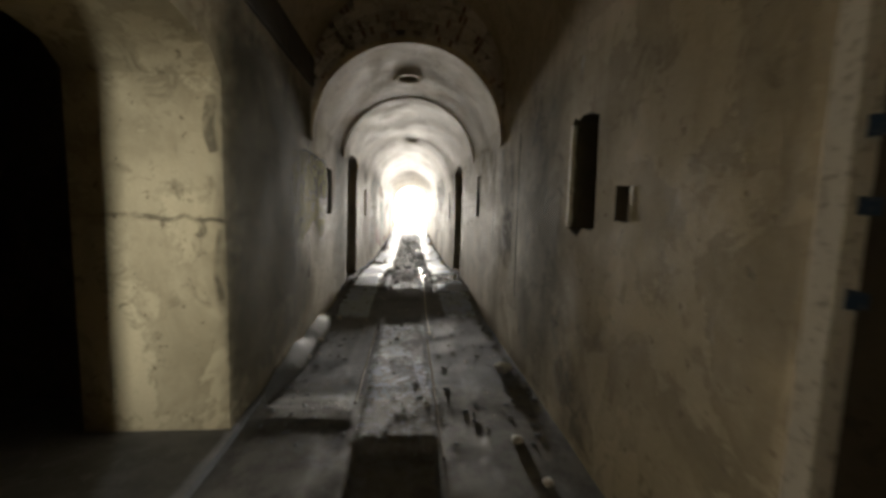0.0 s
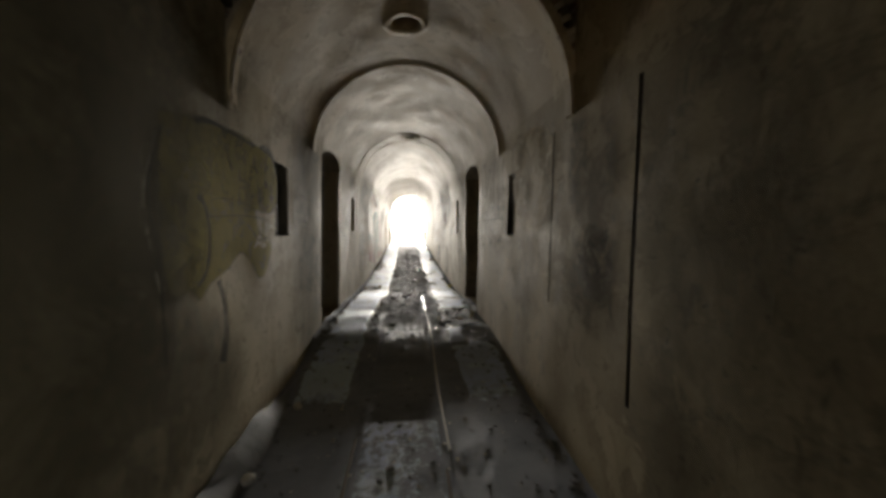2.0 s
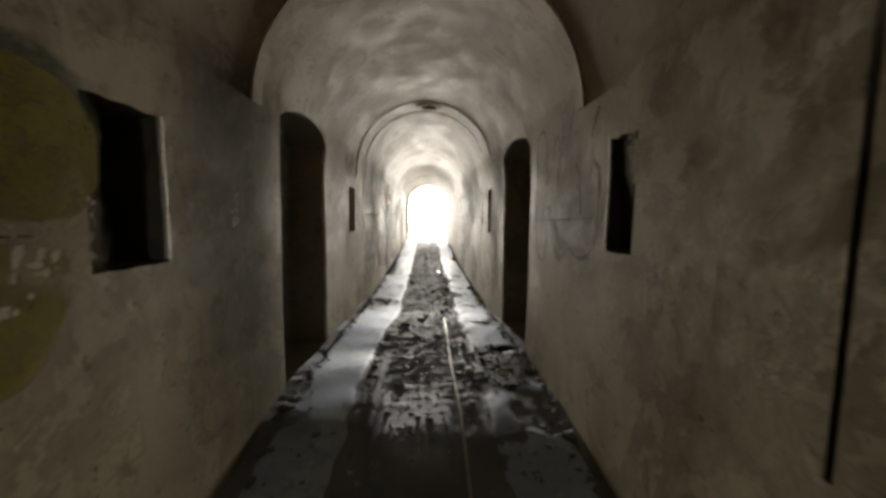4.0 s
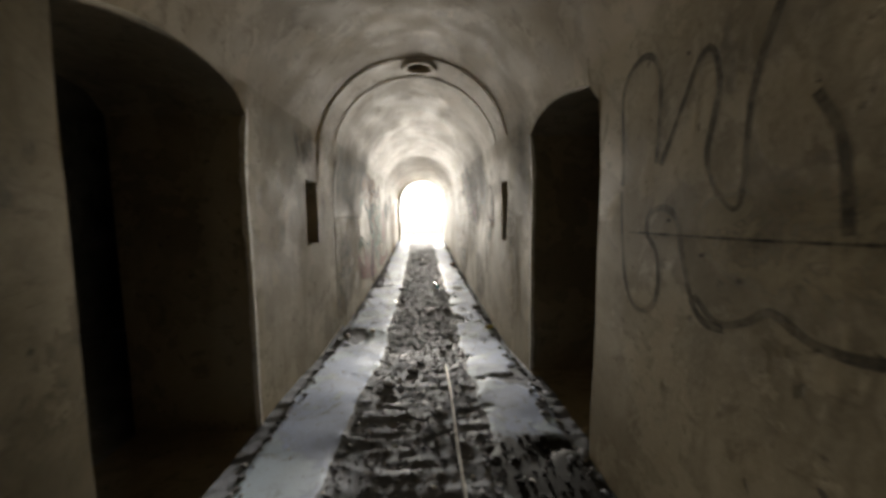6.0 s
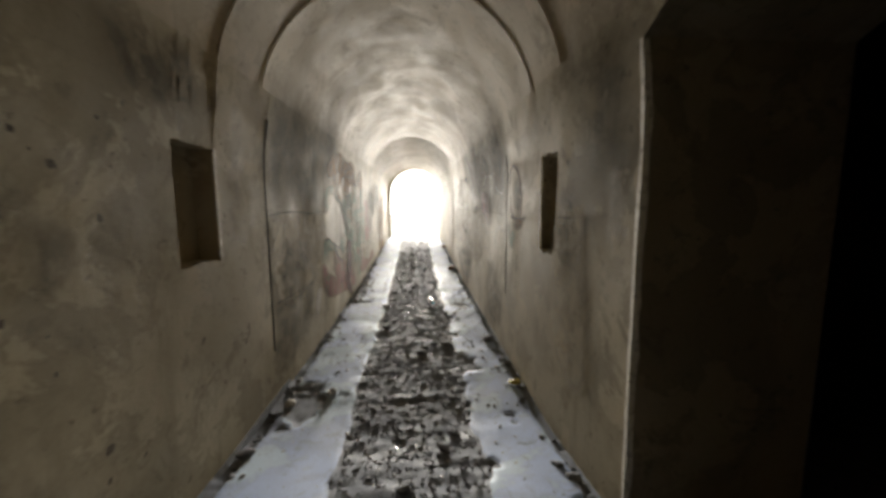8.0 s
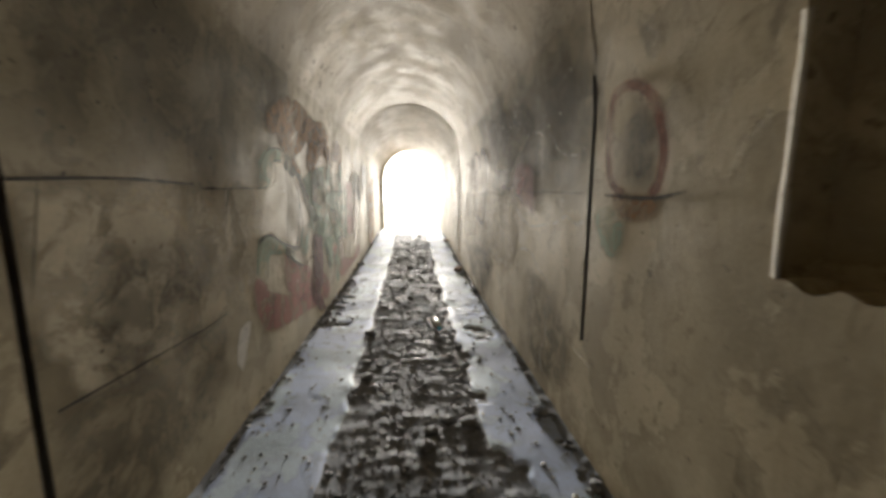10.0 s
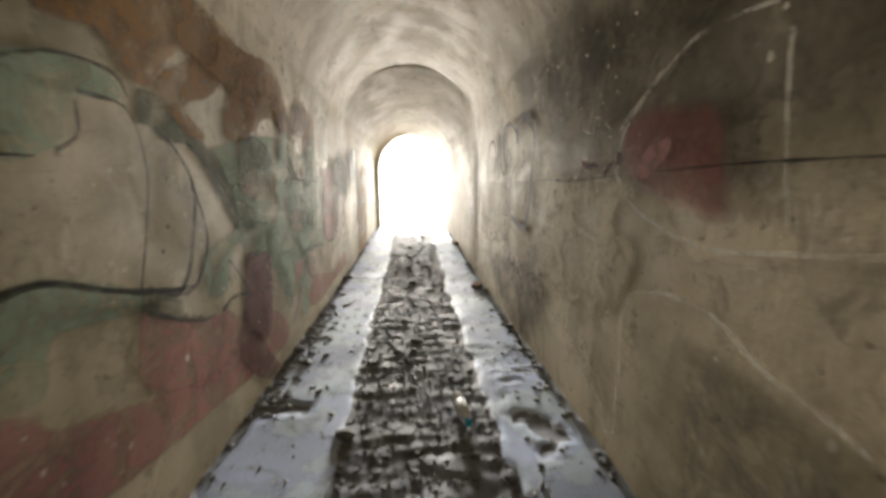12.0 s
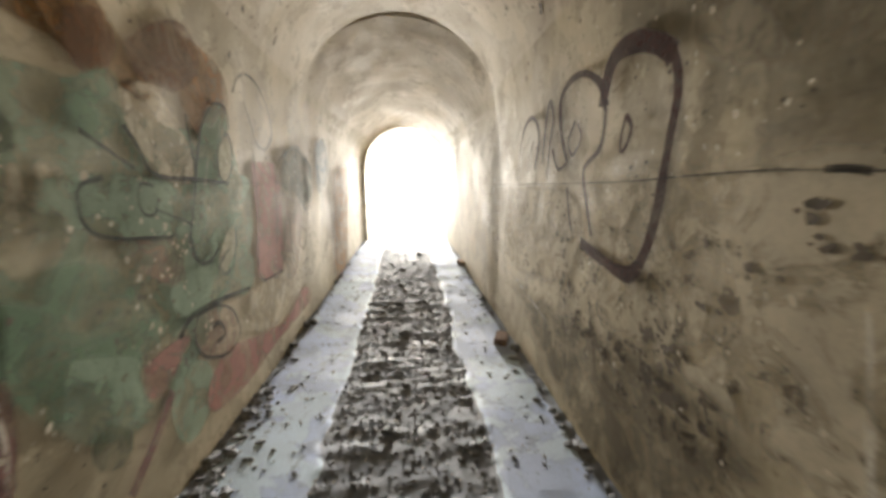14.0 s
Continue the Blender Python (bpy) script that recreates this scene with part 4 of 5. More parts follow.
stroke(g, 1, [(13.99, 1.61), (13.91, 1.58), (13.84, 1.59), (13.79, 1.57)], 0.02, P_BROWN)
stroke(g, 1, [(13.72, 1.53), (13.69, 1.55), (13.64, 1.58), (13.62, 1.59)], 0.024, P_BROWN)
stroke(g, 1, [(13.59, 1.57), (13.57, 1.60), (13.57, 1.64)], 0.03, P_BROWN)
stroke(g, 1, [(14.00, 1.54), (13.96, 1.58), (13.90, 1.59), (13.86, 1.55)], 0.045, P_REDLINE)

g = graffiti("graffiti_red", "faded red sprayed field on the plaster wall")
patch(g, 1, [(13.54, 1.56), (13.53, 1.73), (13.40, 1.80), (13.16, 1.77), (12.99, 1.74), (12.91, 1.53), (12.88, 1.36), (13.00, 1.37), (13.20, 1.41), (13.38, 1.48)], P_RED, lift=0.0145, soft=0.05)
patch(g, 1, [(13.44, 1.54), (13.33, 1.62), (13.21, 1.65), (13.24, 1.58), (13.34, 1.52)], P_PINK, lift=0.0155, soft=0.05)

g = graffiti("graffiti_oval", "faded red sprayed oval with a green smudge")
stroke(g, 1, [(11.50, 1.52), (11.62, 1.58), (11.68, 1.73), (11.68, 1.90), (11.64, 2.00), (11.52, 2.02), (11.40, 1.98), (11.31, 1.90), (11.25, 1.78), (11.23, 1.68), (11.25, 1.58), (11.30, 1.52)], 0.04, P_REDLINE)
patch(g, 1, [(11.61, 1.51), (11.40, 1.50), (11.28, 1.50), (11.31, 1.44), (11.44, 1.41), (11.56, 1.45)], P_ORANGE, soft=0.05)
patch(g, 1, [(11.77, 1.40), (11.65, 1.43), (11.53, 1.36), (11.58, 1.24), (11.70, 1.27)], P_GREEN, soft=0.07)
patch(g, 1, [(11.55, 1.85), (11.48, 1.92), (11.37, 1.87), (11.31, 1.75), (11.31, 1.60), (11.43, 1.57), (11.54, 1.62)], P_HAZE, soft=0.08)

# flat pale strokes; light caught by the crusts' edges is painted in
g = graffiti("lime_runs_lit", "pale lime runs and crusts with light painted on their edges", "stain")
stroke(g, 1, [(13.59, 1.52), (13.54, 1.73), (13.28, 1.93), (13.06, 2.01), (12.77, 1.99), (12.53, 1.93), (12.41, 1.83), (12.26, 1.78), (12.06, 1.76), (11.96, 1.79)], 0.012, P_WHITE)
stroke(g, 1, [(13.59, 1.52), (13.40, 1.36), (13.00, 1.25), (12.64, 1.28), (12.33, 1.33), (12.18, 1.38), (12.04, 1.34), (11.94, 1.36)], 0.011, P_WHITE)
stroke(g, 1, [(13.44, 0.12), (13.44, 0.53), (13.43, 0.89), (13.21, 1.01), (12.90, 1.02), (12.67, 0.92), (12.55, 0.90), (12.38, 0.85)], 0.015, P_WHITE)
stroke(g, 1, [(12.53, 0.13), (12.58, 0.27), (12.48, 0.49), (12.56, 0.71)], 0.014, P_WHITE)
stroke(g, 1, [(14.29, 1.20), (14.17, 0.62), (13.81, 0.31), (13.51, 0.13)], 0.014, P_WHITE)
stroke(g, 1, [(14.0, 1.80), (13.9, 1.77), (13.74, 1.74), (13.59, 1.52)], 0.015, P_WHITE)
stroke(g, 1, [(11.98, 0.65), (11.95, 0.57), (11.73, 0.55)], 0.017, P_WHITE)
stroke(g, 1, [(12.73, 1.90), (12.70, 1.60), (12.66, 1.36)], 0.012, P_WHITE)
stroke(g, 1, [(13.92, 1.84), (13.81, 1.84), (13.61, 1.73), (13.55, 1.77), (13.36, 1.89), (13.28, 1.94)], 0.011, P_WHITE)
stroke(g, 1, [(17.29, 0.65), (16.71, 0.58), (16.28, 0.52), (16.16, 0.48)], 0.017, P_WHITE)
stroke(g, -1, [(14.64, 0.93), (14.64, 0.71), (14.57, 0.44)], 0.009, P_WHITE, lift=0.03)
stroke(g, -1, [(17.36, 1.70), (17.43, 1.34)], 0.012, P_WHITE, lift=0.03)
stroke(g, -1, [(15.91, 1.65), (15.73, 1.24)], 0.012, P_WHITE, lift=0.03)
stroke(g, -1, [(14.69, 0.32), (14.66, 0.27)], 0.007, P_WHITE, lift=0.03)
stroke(g, 1, [(2.44, 2.50), (2.46, 2.40), (2.43, 2.33)], 0.025, P_WHITE)

g = graffiti("yellow_field", "flaked ochre yellow paint with dark curved outlines")
patch(g, -1, [(4.21, 2.06), (4.44, 2.08), (4.99, 2.08), (5.00, 1.59), (5.28, 1.50), (5.24, 1.25), (5.05, 1.14), (4.88, 1.30), (4.73, 1.36), (4.52, 1.27), (4.33, 1.23), (4.16, 1.21)], P_YELLOW)
patch(g, -1, [(5.01, 2.06), (5.24, 2.13), (5.42, 2.03), (5.42, 1.83), (5.02, 1.70)], P_OLIVE)
stroke(g, -1, [(4.18, 1.69), (4.24, 1.66), (4.29, 1.56), (4.30, 1.44), (4.26, 1.29), (4.16, 1.21)], 0.025, P_DARK)
stroke(g, -1, [(4.18, 2.08), (4.34, 2.11), (4.56, 2.11), (4.99, 2.09)], 0.02, P_DARK)
stroke(g, -1, [(4.39, 1.21), (4.46, 1.07), (4.47, 0.89), (4.41, 0.71)], 0.05, P_DARK)

patch(g, -1, [(3.92, 2.04), (4.57, 2.10), (5.35, 2.02), (5.33, 1.65), (4.54, 1.72), (4.29, 1.64), (4.22, 1.32), (3.99, 1.21), (3.90, 1.48)], P_YELLOW)
stroke(g, -1, [(3.90, 1.99), (3.79, 1.70), (3.84, 1.41), (3.87, 0.89)], 0.014, P_CRACK)
stroke(g, -1, [(3.86, 1.95), (3.76, 1.69), (3.79, 1.44), (3.85, 1.24)], 0.012, P_WHITE)

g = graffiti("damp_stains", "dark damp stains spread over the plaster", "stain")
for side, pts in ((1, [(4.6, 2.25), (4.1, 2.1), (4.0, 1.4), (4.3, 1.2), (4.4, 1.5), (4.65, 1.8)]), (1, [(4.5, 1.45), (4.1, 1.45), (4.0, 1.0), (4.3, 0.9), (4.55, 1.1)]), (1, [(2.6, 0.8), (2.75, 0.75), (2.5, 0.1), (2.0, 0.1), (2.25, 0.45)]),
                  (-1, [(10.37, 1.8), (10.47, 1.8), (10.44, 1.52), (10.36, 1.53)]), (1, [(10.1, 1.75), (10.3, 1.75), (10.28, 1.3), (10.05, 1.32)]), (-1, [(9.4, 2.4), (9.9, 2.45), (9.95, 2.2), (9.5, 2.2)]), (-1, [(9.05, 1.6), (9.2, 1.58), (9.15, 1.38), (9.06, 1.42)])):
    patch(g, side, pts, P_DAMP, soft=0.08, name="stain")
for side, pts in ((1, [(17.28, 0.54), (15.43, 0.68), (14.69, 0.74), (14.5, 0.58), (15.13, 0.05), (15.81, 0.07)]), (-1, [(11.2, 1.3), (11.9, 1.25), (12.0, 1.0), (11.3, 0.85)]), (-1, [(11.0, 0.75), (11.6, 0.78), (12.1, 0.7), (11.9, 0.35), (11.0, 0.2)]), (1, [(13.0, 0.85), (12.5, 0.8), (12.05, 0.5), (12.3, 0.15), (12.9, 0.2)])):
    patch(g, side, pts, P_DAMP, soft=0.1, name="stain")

# dark olive fields paint shade over walls that come out too light
g = graffiti("grime_shade", "olive brown dirt and painted shade on old plaster", "stain")
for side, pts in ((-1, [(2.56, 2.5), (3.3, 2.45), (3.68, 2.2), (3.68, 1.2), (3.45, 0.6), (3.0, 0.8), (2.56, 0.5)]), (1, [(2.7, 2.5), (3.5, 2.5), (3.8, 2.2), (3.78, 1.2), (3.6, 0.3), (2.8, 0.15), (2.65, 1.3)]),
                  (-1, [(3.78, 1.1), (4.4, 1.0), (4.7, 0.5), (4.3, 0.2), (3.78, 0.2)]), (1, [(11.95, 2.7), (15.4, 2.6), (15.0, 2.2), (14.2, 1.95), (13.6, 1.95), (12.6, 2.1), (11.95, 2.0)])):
    patch(g, side, pts, P_GRIME_SHADE, soft=0.3, name="grime_shade_field")
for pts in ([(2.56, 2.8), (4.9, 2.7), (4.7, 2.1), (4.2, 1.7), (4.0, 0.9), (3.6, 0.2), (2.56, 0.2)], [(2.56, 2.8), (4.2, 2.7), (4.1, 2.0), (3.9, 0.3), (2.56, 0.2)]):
    patch(g, -1, pts, P_GRIME_SHADE, lift=0.014 + 0.002 * len(g.children) / 4, soft=0.3, name="grime_shade_field")
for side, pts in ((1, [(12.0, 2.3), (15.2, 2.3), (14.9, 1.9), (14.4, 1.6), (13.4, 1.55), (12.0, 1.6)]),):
    patch(g, side, pts, P_GRIME_SHADE, soft=0.25, name="grime_shade_field")
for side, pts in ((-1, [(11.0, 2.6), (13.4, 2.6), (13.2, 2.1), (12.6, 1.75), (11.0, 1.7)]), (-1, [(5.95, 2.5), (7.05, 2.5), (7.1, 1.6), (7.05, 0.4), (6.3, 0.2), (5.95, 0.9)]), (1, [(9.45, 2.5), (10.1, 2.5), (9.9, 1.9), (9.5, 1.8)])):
    patch(g, side, pts, P_GRIME_SHADE, soft=0.3, name="grime_shade_field")
for pts, w in (([(-1.95, 1.41), (-1.75, 1.425), (-1.6, 1.42), (-1.45, 1.40), (-1.38, 1.43), (-1.3, 1.40), (-1.22, 1.41), (-1.14, 1.40)], 0.02), ([(-1.30, 1.42), (-1.27, 1.34), (-1.31, 1.27), (-1.28, 1.18)], 0.045), ([(-1.20, 2.15), (-1.22, 1.95), (-1.19, 1.82)], 0.05), ([(-1.17, 1.35), (-1.2, 1.1), (-1.17, 0.9)], 0.03)):
    stroke(g, -1, pts, w, P_DAMP, jamb=2.5)

g = graffiti("flaked_plaster", "flaked dark spots and pale coats on plaster", "stain")
for side, pts, m in ((1, [(15.9, 1.15), (15.2, 1.2), (14.5, 1.3), (14.2, 1.0), (14.6, 0.55), (15.4, 0.5), (16.0, 0.75)], P_FLAKE), (1, [(14.8, 2.3), (13.6, 2.3), (13.0, 2.1), (13.8, 1.8), (14.8, 1.9)], P_PALE), (1, [(15.6, 1.5), (13.6, 1.5), (13.5, 0.95), (13.9, 0.7), (14.8, 0.8), (15.5, 0.85)], P_PALE), (1, [(17.4, 1.45), (15.9, 1.4), (16.0, 0.9), (17.4, 0.8)], P_PALE)):
    patch(g, side, pts, m, soft=0.1, name="flaking")
for side, pts, m in ((-1, [(5.0, 1.70), (5.38, 1.69), (5.37, 1.38), (5.2, 1.45), (5.05, 1.5)], P_GLOSS), (-1, [(5.95, 1.74), (6.4, 1.77), (6.4, 1.6), (5.98, 1.58)], P_GLOSS), (1, [(10.0, 1.6), (10.35, 1.5), (10.3, 0.7), (9.9, 0.6)], P_PALE), (-1, [(11.0, 1.5), (12.6, 1.5), (12.5, 0.9), (11.2, 0.8)], P_PALE), (1, [(6.4, 1.75), (7.1, 1.7), (7.0, 1.5), (6.5, 1.5)], P_GLOSS), (1, [(4.95, 2.3), (6.0, 2.35), (5.9, 1.7), (5.1, 1.6)], P_PALE)):
    patch(g, side, pts, m, soft=0.1, name="flaking")


def chips(parent, side, box, count, sizes, material, seed, slant=0.0, lift=0.004):
    """Small flaked spots with ragged outlines inside the box (y0, y1, z0, z1), thicker in clusters."""
    rng = random.Random(seed)
    y0, y1, z0, z1 = box
    verts, faces = [], []
    while len(faces) < count:
        y, z = rng.uniform(y0, y1), rng.uniform(z0, z1)
        if wob(y, z, seed, 2.6) + 0.5 * wob(y, z, seed, 7.0) < rng.uniform(-0.1, 0.35):
            continue
        r, n, long = rng.uniform(*sizes) * rng.choice((0.5, 0.7, 1.0, 1.0, 1.5)), rng.randint(6, 9), rng.uniform(0.9, 1.7)
        turn = slant + rng.uniform(-0.6, 0.6)
        at = len(verts)
        for k in range(n):
            a = 2 * math.pi * k / n
            q = r * rng.uniform(0.55, 1.2)
            u, v = q * long * math.cos(a), q * math.sin(a)
            p, h = y + u * math.cos(turn) - v * math.sin(turn), max(0.03, z + u * math.sin(turn) + v * math.cos(turn))
            verts.append((wall_x(side, p, h) - side * lift, p, h))
        faces.append(tuple(range(at, at + n)))
    me = bpy.data.meshes.new("flaking")
    me.from_pydata(verts, [], faces)
    me.materials.append(material)
    ob = new("flaking", me)
    ob.parent = parent
    return tagged(ob, kind="stuff")


CHIP = plaster("bared_render", (0.15, 0.12, 0.085), (0.09, 0.073, 0.052), (0.05, 0.041, 0.03), 0.9)
PALE_CHIP = plaster("bared_lime", (0.62, 0.56, 0.45), (0.5, 0.44, 0.33), (0.36, 0.31, 0.22), 0.8)
for k, (side, box, count, size) in enumerate(((1, (14.6, 14.8, 1.0, 1.32), 26, 0.014), (1, (14.85, 15.4, 0.74, 1.02), 60, 0.016), (1, (14.68, 15.1, 0.62, 0.85), 50, 0.018), (1, (14.3, 14.5, 1.3, 1.46), 12, 0.016),
                                              (1, (15.9, 17.2, 0.75, 1.4), 120, 0.016), (1, (13.4, 16.5, 0.9, 2.3), 170, 0.010), (1, (13.6, 16.8, 0.35, 1.45), 320, 0.009), (-1, (13.8, 17.5, 0.3, 2.3), 260, 0.009), (-1, (14.8, 18.2, 0.4, 2.2), 260, 0.012), (-1, (11.0, 14.5, 0.3, 2.3), 120, 0.010),
                                              (-1, (10.24, 10.48, 0.5, 1.8), 26, 0.017), (1, (9.95, 10.35, 0.3, 2.2), 26, 0.015), (-1, (8.7, 10.3, 0.4, 2.5), 30, 0.014), (1, (5.0, 7.9, 0.8, 2.5), 24, 0.01), (1, (16.5, 19.5, 0.5, 2.2), 90, 0.02), (-1, (17.0, 20.0, 0.4, 2.2), 110, 0.02), (-1, (13.0, 17.0, 2.3, 2.9), 60, 0.02), (1, (12.5, 17.0, 2.35, 2.9), 40, 0.018))):
    chips(g, side, box, count, (size * 0.5, size), CHIP, 20 + k, 0.3 if side > 0 else 1.2, 0.006 if side > 0 else 0.022)
for k, (side, box, count, size) in enumerate(((1, (14.0, 16.5, 0.5, 2.4), 150, 0.011), (-1, (14.5, 18.0, 0.4, 1.9), 240, 0.012), (-1, (12.3, 14.5, 0.3, 1.8), 50, 0.010), (1, (13.6, 17.5, 0.5, 2.5), 220, 0.009), (1, (12.0, 14.0, 0.3, 2.3), 40, 0.012), (-1, (4.9, 5.4, 1.35, 1.72), 40, 0.014), (-1, (5.9, 6.4, 1.55, 1.78), 24, 0.012), (1, (17.0, 20.0, 0.4, 2.0), 70, 0.02))):
    chips(g, side, box, count, (size * 0.5, size), PALE_CHIP, 60 + k, 1.2, 0.008 if side > 0 else 0.025)

# flat ribbons; the shade in each crack is put into their dark colour
g = graffiti("cracks", "thin dark cracks running along the plaster", "crack")
for side, pts, w in ((1, [(17.8, 1.52), (15.52, 1.50), (14.93, 1.51), (14.59, 1.515), (14.44, 1.51), (14.2, 1.50), (13.6, 1.52)], 0.0042), (1, [(14.42, 1.51), (14.37, 1.51), (14.32, 1.50)], 0.0120), (1, [(11.68, 1.52), (11.30, 1.51), (11.08, 1.54)], 0.0078), (1, [(7.62, 1.58), (6.9, 1.60), (6.45, 1.62)], 0.0048),
                     (1, [(13.3, 1.53), (12.8, 1.54), (12.2, 1.53), (11.95, 1.53)], 0.0042), (-1, [(11.96, 1.55), (12.23, 1.55), (12.89, 1.56)], 0.0042), (-1, [(12.25, 1.54), (12.2, 1.36)], 0.0048), (-1, [(12.11, 0.79), (11.88, 0.78), (11.4, 0.80), (11.0, 0.82)], 0.0048)):
    stroke(g, side, pts, w, P_CRACK, lift=0.017, name="crack")
for side, pts, w in ((-1, [(10.95, 1.57), (11.4, 1.585), (11.9, 1.57)], 0.0072), (-1, [(4.3, 1.58), (4.7, 1.59), (5.2, 1.57)], 0.0036), (-1, [(15.6, 1.52), (16.3, 1.52), (17.1, 1.52)], 0.0030), (1, [(10.0, 1.58), (10.3, 1.57)], 0.0060), (-1, [(11.05, 1.58), (10.97, 1.2)], 0.0036)):
    stroke(g, side, pts, w, P_CRACK, lift=0.017, name="crack")


# worn arrises on the far edges of doorways and slots
# the lit strip along each edge is put into their pale colour
def arris(name, side, edge, low, high, wide, label):
    bm = bmesh.new()
    last = None
    n = max(6, round((high - low) / 0.06))
    for i in range(n + 1):
        z = low + (high - low) * i / n
        c = 0.6 + 0.5 * abs(wob(edge, z, side, 6.0)) + 0.25 * wob(edge, z, side, 17.0)
        x = abs(wall_x(side, edge, z))
        line = [bm.verts.new((side * p, q, z)) for p, q in ((x - 0.004, edge + wide * 0.8 * c), (x - 0.006, edge - 0.003), (x + wide * 0.25 * c, edge - 0.008), (x + wide * c, edge - 0.004), (x + wide * c, edge + 0.02), (x + 0.01, edge + wide * 0.8 * c))]
        if last:
            for k in range(6):
                bm.faces.new((last[k], last[(k + 1) % 6], line[(k + 1) % 6], line[k]))
        last = line
    thing(name, bm, WHITEWASH, True, label=label, category="trim", kind="structure")


for side, edge, low, high, wide in ((-1, 8.51, 0.12, 2.38, 0.045), (1, 9.38, 0.12, 2.36, 0.04), (-1, 5.80, 1.43, 2.05, 0.02), (1, 2.58, 1.42, 2.1, 0.035), (1, 6.29, 1.44, 2.08, 0.012), (-1, 10.21, 1.34, 2.0, 0.016), (1, 10.72, 1.3, 2.0, 0.016)):
    arris("trim_arris", side, edge, low, high, wide, "worn arris of an opening, lit strip in pale colour")


# ---- things ----
def stone_mesh(name, seed, material, flat=0.6):
    bm = bmesh.new()
    bmesh.ops.create_icosphere(bm, subdivisions=2, radius=1.0)
    for v in bm.verts:
        d = v.co.normalized()
        v.co = d * (1 + 0.45 * wob(d.x, d.y, d.z, 1.3, seed) + 0.15 * wob(d.x, d.y, d.z, 3.5, seed))
        v.co.z *= flat
    me = bpy.data.meshes.new(name)
    bm.to_mesh(me)
    bm.free()
    me.materials.append(material)
    return me


def scatter(name, count, material, sizes, place, label, seed, shapes):
    """Many small pieces in one mesh."""
    rng = random.Random(seed)
    verts, faces = [], []
    for _ in range(count):
        x, y = place(rng)
        s = rng.uniform(*sizes) * (1.0 if rng.random() < 0.85 else 1.7)
        me = rng.choice(shapes)
        m = pose(x, y, floor_z(x, y) - s * 0.04, rng.uniform(-25, 25), rng.uniform(-25, 25), rng.uniform(0, 360)) @ Matrix.Diagonal((s, s * rng.uniform(0.6, 1.0), s * rng.uniform(0.5, 0.9), 1))
        at = len(verts)
        verts += [m @ v.co for v in me.vertices]
        faces += [tuple(at + i for i in p.vertices) for p in me.polygons]
    me = bpy.data.meshes.new(name)
    me.from_pydata(verts, [], faces)
    me.materials.append(material)
    return tagged(new(name, me), label, "rubble", kind="stuff")


SHAPES = [stone_mesh("stone", 3.1 * i, STONE) for i in range(6)]


def bed_place(rng):
    while True:
        x, y = rng.uniform(-0.55, 0.62), rng.uniform(6.2, 21.5)
        if bed_amount(x, y) > 0.6 and rng.random() < rubble_amount(y) and ash_amount(x, y) < 0.4:
            return x, y


def gutter_place(rng):
    s = rng.choice((-1, 1))
    return s * (1.06 - abs(rng.gauss(0, 0.045))), rng.uniform(2.8, 21.5)


def anywhere(rng):
    return rng.uniform(-0.95, 0.95), rng.uniform(2.5, 20.0)


scatter("rubble", 7500, STONE, (0.005, 0.017), bed_place, "broken stone rubble over the dirt bed", 1, SHAPES)
scatter("gutter_rubble", 700, STONE, (0.01, 0.035), gutter_place, "crumbled plaster and stones along the walls", 2, SHAPES)
scatter("wall_rubble", 260, STONE, (0.008, 0.034), lambda r: (-1.06 + abs(r.gauss(0, 0.11)), r.uniform(14.0, 16.4)), "crumbled stones heaped along the wall", 9, SHAPES)
scatter("crumbs", 420, STONE, (0.006, 0.022), lambda r: (r.uniform(-1.0, 1.0), r.uniform(2.3, 6.8)), "grey crumbs of concrete over the dirt", 6, SHAPES)
scatter("dark_grit", 420, GRIT, (0.006, 0.016), lambda r: (r.choice((-1, 1)) * r.uniform(0.5, 1.0), r.uniform(10.5, 20.0)), "small dark crumbs strewn over the slabs", 12, SHAPES)
scatter("grit", 700, PALE_STONE, (0.004, 0.012), anywhere, "small pale crumbs over the floor", 3, SHAPES)

bm = bmesh.new()
for p in ((-1, -0.3, 0), (0.9, -0.5, 0), (0.5, 0.7, 0)):
    bm.verts.new(p)
bm.faces.new(bm.verts)
bmesh.ops.solidify(bm, geom=list(bm.faces), thickness=0.15)
sliver = bpy.data.meshes.new("sliver")
bm.to_mesh(sliver)
bm.free()
scatter("glass_splinters", 900, GLASS, (0.007, 0.02), lambda r: bed_place(r) if r.random() < 0.75 else anywhere(r), "glinting splinters of broken glass", 4, [sliver])


def stone(x, y, size, material=STONE, label="rough grey stone lying on the floor", flat=0.6, seed=1.0):
    ob = new("stone", stone_mesh("stone", seed, material, flat))
    ob.matrix_world = pose(x, y, floor_z(x, y) + size * flat * 0.55, 8 * math.sin(seed), 6 * math.cos(seed), 57 * seed) @ Matrix.Diagonal((size, size * 0.8, size * 0.9, 1))
    return tagged(ob, label, "stone", "loose stones")


rng = random.Random(11)
for i in range(46):
    x, y = bed_place(rng)
    stone(x, y, rng.uniform(0.03, 0.065), STONE, "rough grey stone among the rubble", 0.5, 2.0 + i)
for i in range(14):
    x, y = gutter_place(rng)
    stone(x, y, rng.uniform(0.035, 0.06), STONE, "crumbled lump at the foot of the wall", 0.6, 60.0 + i)
